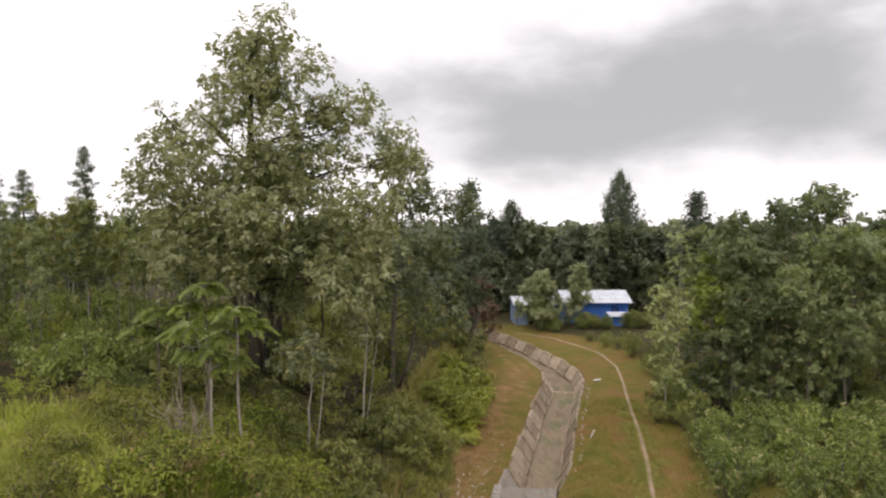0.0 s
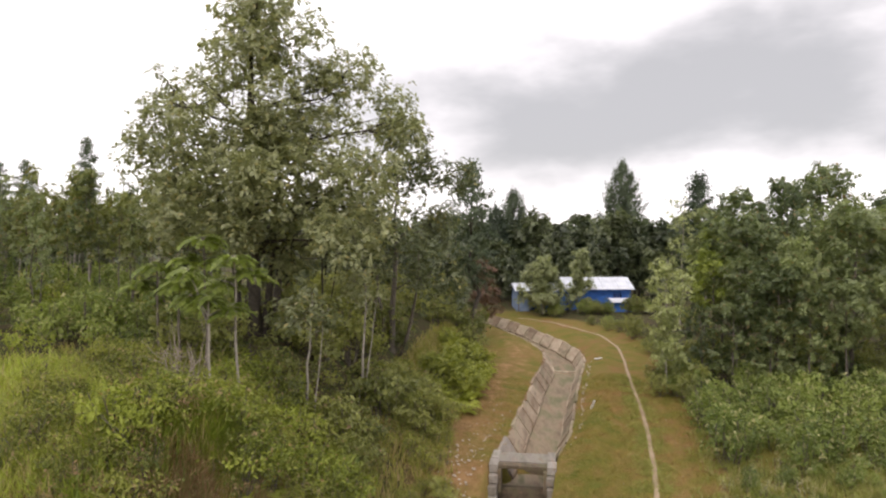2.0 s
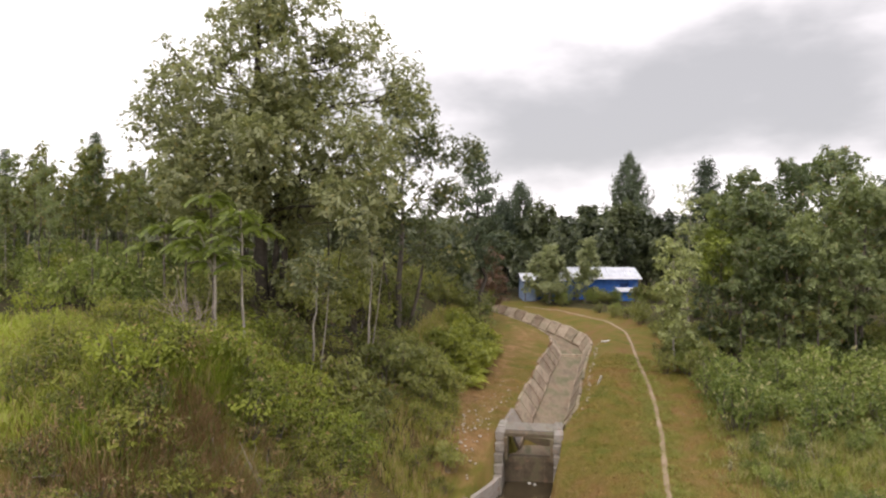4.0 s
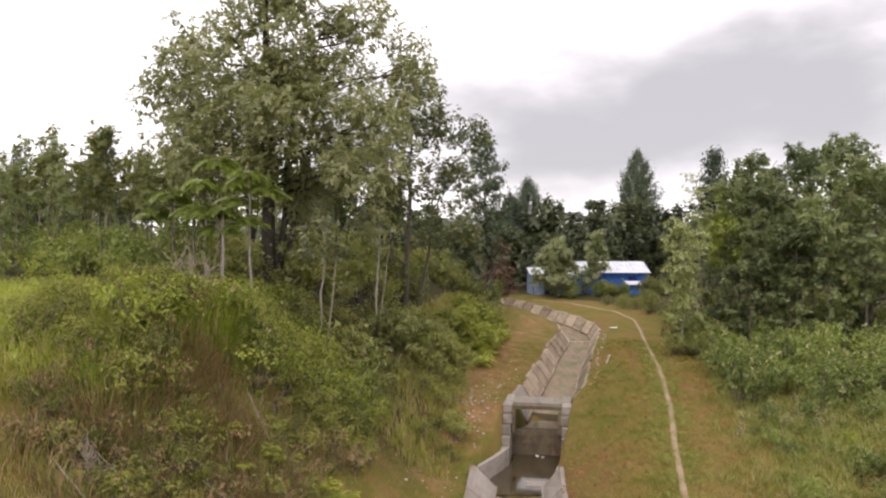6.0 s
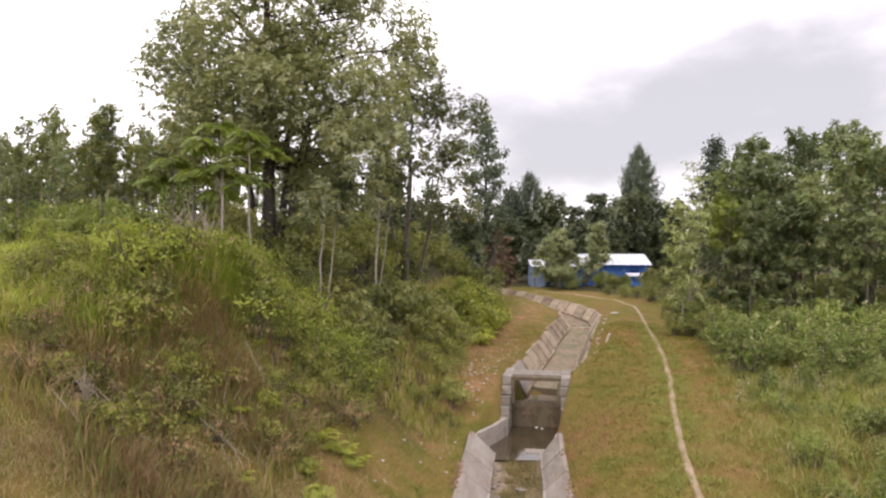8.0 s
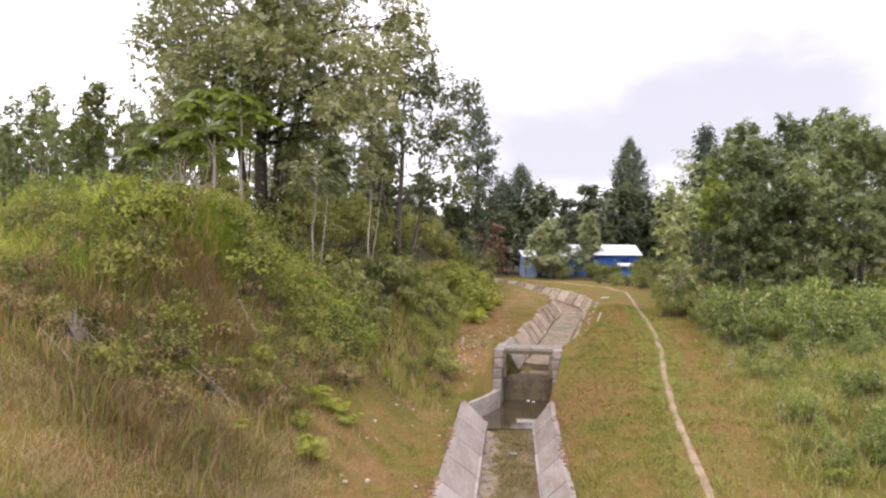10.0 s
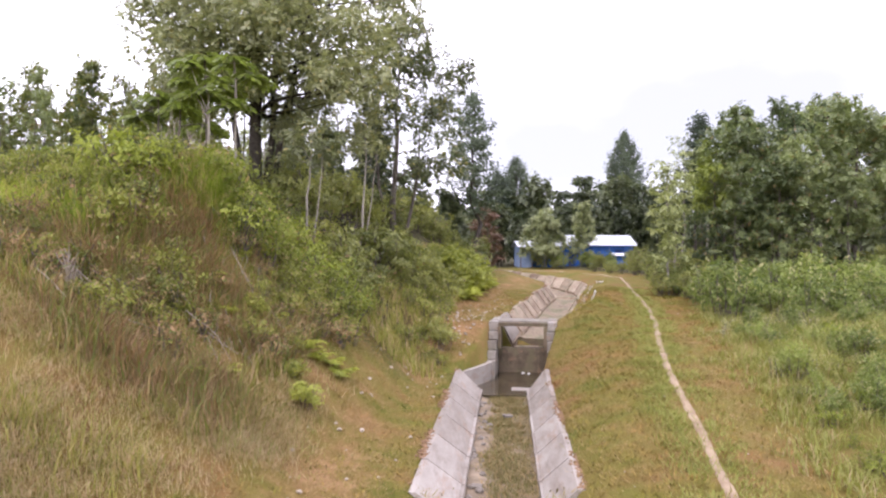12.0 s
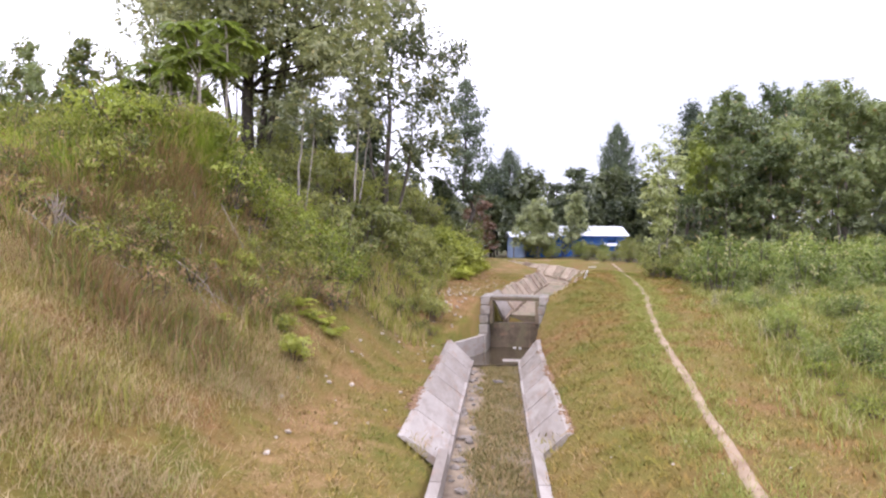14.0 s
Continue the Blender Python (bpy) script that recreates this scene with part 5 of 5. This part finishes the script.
    while len(spots) < 215:
        y = rng.uniform(17, 41) if len(spots) > 60 else rng.uniform(29, 40)
        x = rng.uniform(8, 34)
        e = x - float(at(y, PA_Y, PA_X))
        if e < 1.6 + 0.04 * y or x > 0.85 * y + 3 or e < (30 - y) * 0.22:
            continue
        spots.append((x, y))
    near = [q for q in spots if q[1] < 27]
    while len(near) < 200:
        y = rng.uniform(12, 29)
        x = float(at(y, PA_Y, PA_X)) + 2.3 + rng.gamma(2.0, 2.5)
        if x < 0.8 * y + 3:
            near.append((x, y))
    spots = [q for q in spots if q[1] >= 27]
    scatter("low_weed_shrub", "low leafy weed clump in the grass by the footpath", "low weeds", field + light + fresh, near, rng, 0.28, 0.62)
    scatter("field_shrub", "rank leafy green weed shrub beside the footpath", "weeds of the field", field, spots, rng, 0.7, 1.35)
    spots = [(-rng.uniform(14, 46), rng.uniform(37, 58)) for _ in range(46)]
    scatter("forest_shrub", "dark green undergrowth between the slender trunks", "undergrowth on the rise", dark, spots, rng, 0.45, 0.8)
    spots = [(rng.uniform(20, 42), rng.uniform(38, 52)) for _ in range(26)] + [(rng.uniform(16, 44), rng.uniform(52, 66)) for _ in range(18)]
    scatter("wood_shrub", "dark green undergrowth inside the wood", "understory shrubs", dark, spots, rng, 0.8, 1.3)
    spots = [(rng.uniform(16.5, 27), rng.uniform(40, 48)) for _ in range(40)] + [(-rng.uniform(10, 26), rng.uniform(26, 38)) for _ in range(16)]
    scatter("understory_shrub", "tall dark shrub under the trees of the wood", "understory shrubs", dark, spots, rng, 0.7, 1.2)
    spots = [(float(at(y, PA_Y, PA_X)) + rng.uniform(2.0, 3.6), y) for y in np.arange(38, 66, 1.3)]
    spots += [(12.6, 40.2), (13.5, 40.4), (13.0, 41.8), (14.0, 41.2)]
    spots += [(rng.uniform(10.5, 21.5), rng.uniform(69.5, 73.5)) for _ in range(26)]
    scatter("hedge_shrub", "green hedge shrub along the grass by the wood", "hedge shrubs", dark + field, spots, rng, 0.55, 1.0)
    for o in dark + light + field + bright + ferns + stalky + brown + fresh:
        for k in (*o.children_recursive, o):
            bpy.data.objects.remove(k)


build_shrubs()

# ---- grass ----


def blades(rng, xy, height, lean, width, mat, name, label, category, short=False):
    """Grass as one mass: each blade is a bent strip of three corners pairs."""
    n = len(xy)
    base = xy if xy.shape[1] == 3 else np.column_stack([xy, ground(xy[:, 0], xy[:, 1]) - 0.03])
    a = rng.uniform(0, 6.28, n)
    d = np.column_stack([np.cos(a), np.sin(a), np.zeros(n)])
    s = np.column_stack([-np.sin(a), np.cos(a), np.zeros(n)])
    h = (height * rng.uniform(0.55, 1.3, n))[:, None]
    q = (h[:, 0] * lean * rng.uniform(0.2, 1.3, n))[:, None]
    w = width * rng.uniform(0.7, 1.3, (n, 1))
    up = np.array([0, 0, 1.0])
    mid = base + up * h * 0.62 + d * q * 0.35
    tip = base + up * h * 0.95 + d * q
    v = np.stack([base - s * w, base + s * w, mid + s * w * 0.8, mid - s * w * 0.8, tip + s * w * 0.1, tip - s * w * 0.1], 1).reshape(-1, 3)
    if short:
        v = np.stack([base - s * w, base + s * w, tip + s * w * 0.3, tip - s * w * 0.3], 1).reshape(-1, 3)
        tagged(new(name, mesh_from(name, v, np.arange(4 * n).reshape(-1, 4), mat)), label, category, kind="stuff")
        return
    k = np.arange(n)[:, None] * 6
    f = np.concatenate([k + np.array([[0, 1, 2, 3]]), k + np.array([[3, 2, 4, 5]])])
    tagged(new(name, mesh_from(name, v, f, mat)), label, category, kind="stuff")


def tufts(rng, n, per, spread, lo, hi, keep):
    pts = []
    while len(pts) < n:
        p = rng.uniform(lo, hi, (n, 2))
        p = p[keep(p[:, 0], p[:, 1])]
        pts.extend(p.tolist())
    p = np.repeat(np.array(pts[:n]), per, 0)
    return p + rng.normal(size=p.shape) * spread


def build_grass():
    rng = np.random.RandomState(101)

    def left_d(x, y):
        return centre(y) - HALF - x

    def right_e(x, y):
        return x - at(y, PA_Y, PA_X)

    def patchy(x, y, seed, share):
        return rough_noise(x, y, 2.6, seed) + rng.normal(size=len(x)) * 0.12 > share

    p = tufts(rng, 1000, 12, 0.13, (-18, 8), (0, 27), lambda x, y: patchy(x, y, 7, 0.0) & ((ground(x, y) > 2.7) | (y > 20)) & (np.hypot(x + 6.3, y - 17.55) > 0.55) & (left_d(x, y) > 4.2 + rng.uniform(-1, 1, len(x))) & (left_d(x, y) < 17))
    blades(rng, p, 0.4, 1.1, 0.011, L_GRASS, "long_grass", "long green grass over the slope and its top", "grass")
    p = tufts(rng, 2500, 15, 0.27, (-10, 5), (0, 23), lambda x, y: patchy(x, y, 8, -0.02) & (left_d(x, y) > 2.6) & (left_d(x, y) < np.where(y < 14, 7.5, 5.6)) & (rng.uniform(size=len(x)) < np.clip((20 - y) / 6, 0, 1)))
    blades(rng, p, 0.2, 1.7, 0.0055, L_DRY, "dry_grass", "dry straw-coloured grass on the near slope", "grass")
    p = tufts(rng, 1500, 12, 0.14, (-18, 13), (-4, 25), lambda x, y: (np.hypot(x + 6.3, y - 17.55) > 0.55) & (ground(x, y) > 3.6 + 0.5 * rough_noise(x, y, 3.0, 12)) & (left_d(x, y) > 5) & (left_d(x, y) < 17))
    blades(rng, p, 0.5, 0.95, 0.013, L_RIDGE, "ridge_grass", "fresh bright green grass along the top of the slope", "grass")
    p = tufts(rng, 600, 11, 0.13, (-10, 15.5), (-2, 25), lambda x, y: (np.hypot(x + 6.3, y - 17.55) > 0.55) & (ground(x, y) > 3.2 + 0.5 * rough_noise(x, y, 3.0, 12)) & (left_d(x, y) > 4) & (left_d(x, y) < 9.0))
    blades(rng, p, 0.65, 0.5, 0.018, L_RIDGE, "crest_grass", "tufted bright green grass on the crest of the slope", "grass")
    p = tufts(rng, 1150, 10, 0.18, (-10, 12), (0, 19.5), lambda x, y: (left_d(x, y) > 3.6) & (left_d(x, y) < 8.5) & patchy(x, y, 15, 0.0))
    blades(rng, p, 0.6, 1.1, 0.009, L_DRYWEED, "dry_weeds", "tall dry brown weed stalks among the shrubs", "weeds")
    p = tufts(rng, 1500, 11, 0.14, (-4, 24), (6, 52), lambda x, y: (left_d(x, y) > at(y, BANK_Y, BANK_FOOT) - 0.2 + rough_noise(x, y, 2.0, 14)) & (left_d(x, y) < at(y, BANK_Y, BANK_FOOT) + 3.0))
    blades(rng, p, 0.45, 0.6, 0.016, L_GRASS, "bank_grass", "rough long grass along the foot of the bank", "grass")
    p = tufts(rng, 14000, 7, 0.1, (-6, 6), (14, 45), lambda x, y: (rng.uniform(size=len(x)) > 0.85 * bare_share(x, y)) & (left_d(x, y) < np.where(y < 15, 6.0, 4.2)) & (np.abs(x - centre(y)) > np.where(y > 13.5, half_width(y) + 0.17, 1.15)) & (right_e(x, y) < 2.4) & (np.abs(right_e(x, y)) > 0.15))
    blades(rng, p, 0.10, 1.7, 0.009, L_TURF, "turf", "short mown turf beside the channel", "grass", True)
    p = tufts(rng, 6500, 6, 0.13, (-6, 9), (9, 36), lambda x, y: (rng.uniform(size=len(x)) < 0.25 + bare_share(x, y)) & (left_d(x, y) < 4.5) & (np.abs(x - centre(y)) > np.where(y > 13.5, half_width(y) + 0.2, 1.2)) & (right_e(x, y) < 1.9) & (np.abs(right_e(x, y)) > 0.15))
    blades(rng, p, 0.075, 2.2, 0.007, L_STRAW, "dry_turf", "short dead straw-brown turf on the channel's flanks", "grass", True)
    p = tufts(rng, 3600, 7, 0.11, (2, 8), (14, 45), lambda x, y: (np.abs(right_e(x, y) + 0.1) < 0.95 * rng.uniform(0.3, 1, len(x))) & (np.abs(right_e(x, y)) > 0.17) & patchy(x, y, 18, -0.12))
    blades(rng, p, 0.13, 1.3, 0.009, L_VERGE, "verge_grass", "fresh green grass along both edges of the footpath", "grass", True)
    p = tufts(rng, 420, 7, 0.16, (-12, 12), (0, 27), lambda x, y: (left_d(x, y) > 3.4) & (left_d(x, y) < 11) & patchy(x, y, 17, 0.0))
    blades(rng, p, 0.65, 0.8, 0.012, L_GRASS, "weed_stalks", "tall fresh green stalks among the weeds of the slope", "weeds")
    p = tufts(rng, 110, 40, 0.15, (-7.4, 17.6), (-4.8, 20.2), lambda x, y: np.hypot((x + 6.05), (y - 18.85)) < 0.62)
    blades(rng, p, 0.6, 0.75, 0.011, L_RIDGE, "grass_hummock", "domed tuft of bright green long grass on the crest", "grass")
    p = tufts(rng, 130, 16, 0.16, (-9, 8.5), (-3.2, 15), lambda x, y: (left_d(x, y) > 3.6 + 0.9 * rough_noise(x, y, 2.4, 21)) & (left_d(x, y) < 8.5) & patchy(x, y, 22, 0.05))
    blades(rng, p, 0.42, 0.9, 0.007, L_GRASS, "slope_grass", "tufts of fresh green grass among the straw", "grass")
    p = tufts(rng, 26, 22, 0.12, (-7.0, 17.0), (-5.4, 18.3), lambda x, y: np.hypot((x + 6.3), (y - 17.75) * 1.4) < 0.42)
    blades(rng, p, 0.36, 1.7, 0.009, L_DRYWEED, "hanging_grass", "dead brown grass hanging over the earth scarp", "grass")
    p = tufts(rng, 2600, 9, 0.1, (0, 6), (4, 25.3), lambda x, y: (x - centre(y) > -0.3 + 0.14 * np.sin(y * 1.7) + 0.08 * np.sin(y * 5.1)) & (x - centre(y) < 0.93))
    p = np.column_stack([p, floor_level(p[:, 1])])
    blades(rng, p, 0.12, 1.5, 0.01, L_FLOORGRASS, "channel_grass", "low half-dry grass growing on the channel floor", "grass", True)
    p = tufts(rng, 4200, 11, 0.14, (6, 6), (30, 34), lambda x, y: patchy(x, y, 9, -0.25) & (right_e(x, y) > 1.5 + 1.3 * rng.uniform(0, 1, len(x)) ** 2 + 0.8 * rough_noise(x, y, 3.0, 16)) & (x < y * 0.9 + 4))
    blades(rng, p, np.clip(0.16 + 0.1 * (right_e(p[:, 0], p[:, 1]) - 1), 0.12, 0.48), 1.0, 0.012, L_FIELDGRASS, "field_grass", "long green grass and weeds beside the footpath", "grass")


build_grass()


def stone_mesh(seed, size):
    rng = np.random.RandomState(seed)
    bm = bmesh.new()
    bmesh.ops.create_icosphere(bm, subdivisions=1, radius=size)
    for v in bm.verts:
        v.co *= rng.uniform(0.7, 1.2)
        v.co.z *= 0.6
    return bm_mesh("stone", bm, M_STONE)


def build_stones():
    rng = np.random.RandomState(121)
    kinds = [stone_mesh(k, 0.055) for k in range(5)]
    rubble = [stone_mesh(k + 9, 0.07) for k in range(4)]
    for me in rubble:
        me.materials[0] = M_RUBBLE
    spots = [(rng.normal(0.7, 0.95), rng.normal(29.4, 1.7), 1.1) for _ in range(105)]
    spots += [(float(centre(y)) - 1.9 - rng.gamma(1.5, 0.6), y, 0.8) for y in rng.uniform(31, 40, 40)]
    spots += [(float(centre(y)) - 2.0 - rng.uniform(0, 2.5), y, 1.0) for y in rng.uniform(11, 26, 32)]
    spots += [(float(at(y, PA_Y, PA_X)) + rng.uniform(-2.5, 1.6), y, 0.5) for y in rng.uniform(10, 40, 34)]
    spots += [(float(centre(y)) + 1.76 + rng.uniform(0, 0.25), y, 1.1) for y in rng.uniform(32, 50, 46)]
    for x, y, k in spots:
        if abs(x - float(centre(y))) < float(half_width(y)) + 0.25:
            continue
        ob = new("stone", kinds[rng.randint(5)])
        sc = k * rng.uniform(0.5, 1.5)
        ob.matrix_basis = Matrix.LocRotScale((x, y, float(ground(x, y)) + 0.02 * sc), Euler((rng.uniform(-0.3, 0.3), rng.uniform(-0.3, 0.3), rng.uniform(0, 6.28))), (sc, sc * rng.uniform(0.7, 1.2), sc))
        tagged(ob, "pale loose stone lying on the ground", "stone", "loose stones")
    # rubble along the left toe of the near channel
    for _ in range(46):
        y = rng.uniform(11, 26)
        c, n = channel_frame(y)
        p = c + n * (-0.62 + rng.uniform(-0.12, 0.3))
        ob = new("rubble_stone", rubble[rng.randint(4)])
        sc = rng.uniform(0.6, 2.2)
        ob.matrix_basis = Matrix.LocRotScale((p[0], p[1], float(floor_level(y)) + 0.05), Euler((0, 0, rng.uniform(0, 6.28))), (sc, sc, sc))
        tagged(ob, "broken concrete rubble on the channel floor", "stone", "rubble stones")


build_stones()


def build_litter():
    def slab(name, label, category, size, m, mat):
        me = bm_mesh(name, box_bm(bmesh.new(), [-v / 2 for v in size], [v / 2 for v in size], min(size) * 0.2), mat)
        ob = new(name, me)
        ob.matrix_basis = m
        tagged(ob, label, category)

    x, y = 11.2, 50.0
    slab("white_board", "short white board lying on the grass", "board", (0.75, 0.22, 0.06), Matrix.LocRotScale((x, y, float(ground(x, y)) + 0.05), Euler((0, 0, 0.5)), None), M_WHITE)
    x, y = 8.1, 37.4
    slab("white_stake", "short pale stake leaning in the grass", "stake", (0.09, 0.09, 0.62), Matrix.LocRotScale((x, y, float(ground(x, y)) + 0.22), Euler((0.5, 0.25, 0)), None), M_WHITE)
    slab("fallen_slab", "broken dark slab lying in the channel grass", "slab", (0.3, 0.22, 0.07), Matrix.LocRotScale((2.2, 22.1, -2.2), Euler((0.05, 0.1, 0.4)), None), M_RUBBLE)
    slab("pale_slab", "pale broken concrete slab lying in the shallow water", "slab", (0.8, 0.5, 0.05), Matrix.LocRotScale((3.1, 26.3, -2.2), Euler((0.03, 0.01, -0.08)), None), M_CULVERT)
    for k, (x, y) in enumerate(((3.5, 29.75), (3.72, 29.6))):
        slab("litter", "white scrap of litter floating on the water", "litter", (0.13, 0.1, 0.05), Matrix.LocRotScale((x, y, -2.185), Euler((0.1, 0.1, k)), None), M_WHITE)


build_litter()


def dead_bush(x, y, height, seed):
    rng = np.random.RandomState(seed)
    root = new("dead_bush")
    root.location = (x, y, float(ground(x, y)))
    for k in range(5):
        a, t = rng.uniform(0, 6.28), rng.uniform(0.05, 0.35)
        e = np.array([math.cos(a) * t, math.sin(a) * t, 1.0]) * height * rng.uniform(0.7, 1.1)
        wood = [limb(rng, (0, 0, -0.1), e, 0.02, 0.007, 0.08, 6)]
        for _ in range(7):
            s0 = e * rng.uniform(0.4, 0.95)
            d = rng.normal(size=3) * 0.16 * height
            d[2] = abs(d[2]) * 2.2
            wood.append(limb(rng, s0, s0 + d, 0.013, 0.005, 0.08, 4))
        v, f = joined(wood)
        part("branch", mesh_from("branch", v, f, M_TWIG, True), root)
    tagged(root, "leafless bleached bush with thin forked branches", "dead bush")


def branch_pile(x, y, count, spread, seed):
    """Dry cut branches lying across each other on the slope."""
    rng = np.random.RandomState(seed)
    root = new("branch_pile")
    z0 = float(ground(x, y))
    root.location = (x, y, z0)
    for k in range(count):
        a = rng.normal(-0.35, 0.5)
        q = rng.uniform(0.5, 1.3)
        mx, my = rng.normal(size=2) * spread
        ends = []
        for t in (-0.5, 0.5):
            px, py = mx + math.cos(a) * q * t, my + math.sin(a) * q * t
            ends.append((px, py, float(ground(x + px, y + py)) - z0 + rng.uniform(0.08, 0.5)))
        wood = [limb(rng, ends[0], ends[1], 0.014, 0.006, 0.1, 6, 4)]
        for _ in range(3):
            s0 = np.array(ends[0]) + (np.array(ends[1]) - np.array(ends[0])) * rng.uniform(0.3, 0.9)
            wood.append(limb(rng, s0, s0 + rng.normal(size=3) * 0.2, 0.008, 0.003, 0.1, 4, 3))
        v, f = joined(wood)
        part("branch", mesh_from("branch", v, f, M_TWIG, True), root)
    tagged(root, "heap of dry grey branches lying on the slope", "branch pile")


branch_pile(-6.9, 14.0, 16, 0.42, 141)
branch_pile(-5.3, 15.6, 9, 0.5, 142)
branch_pile(-5.0, 17.6, 8, 0.4, 143)
dead_bush(-8.0, 20.9, 1.7, 131)
dead_bush(-7.4, 20.6, 1.4, 132)
dead_bush(-7.3, 13.8, 0.7, 133)


def build_far_woods():
    """Distant wooded rises behind everything, one mass of leaf clumps."""
    rng = np.random.RandomState(111)
    cs = []
    for _ in range(620):
        y = rng.uniform(135, 560)
        x = rng.uniform(-1.0, 1.0) * y
        h = rng.uniform(6, 12.5)
        z = float(ground(x, y))
        u = rng.normal(size=(46, 3))
        u /= np.linalg.norm(u, axis=1)[:, None]
        cs.append(np.array([x, y, z + h * 0.5]) + u * np.array([3.2, 3.2, h * 0.5]))
    c = np.concatenate(cs)
    v, f = leaves(rng, c, np.zeros_like(c) + np.array([0, -0.6, 0.3]), 2.4, 0.8)
    tagged(new("far_woods", mesh_from("far_woods", v, f, L_WOOD)), "distant dark green woods on low rises", "woods", kind="stuff")


build_far_woods()
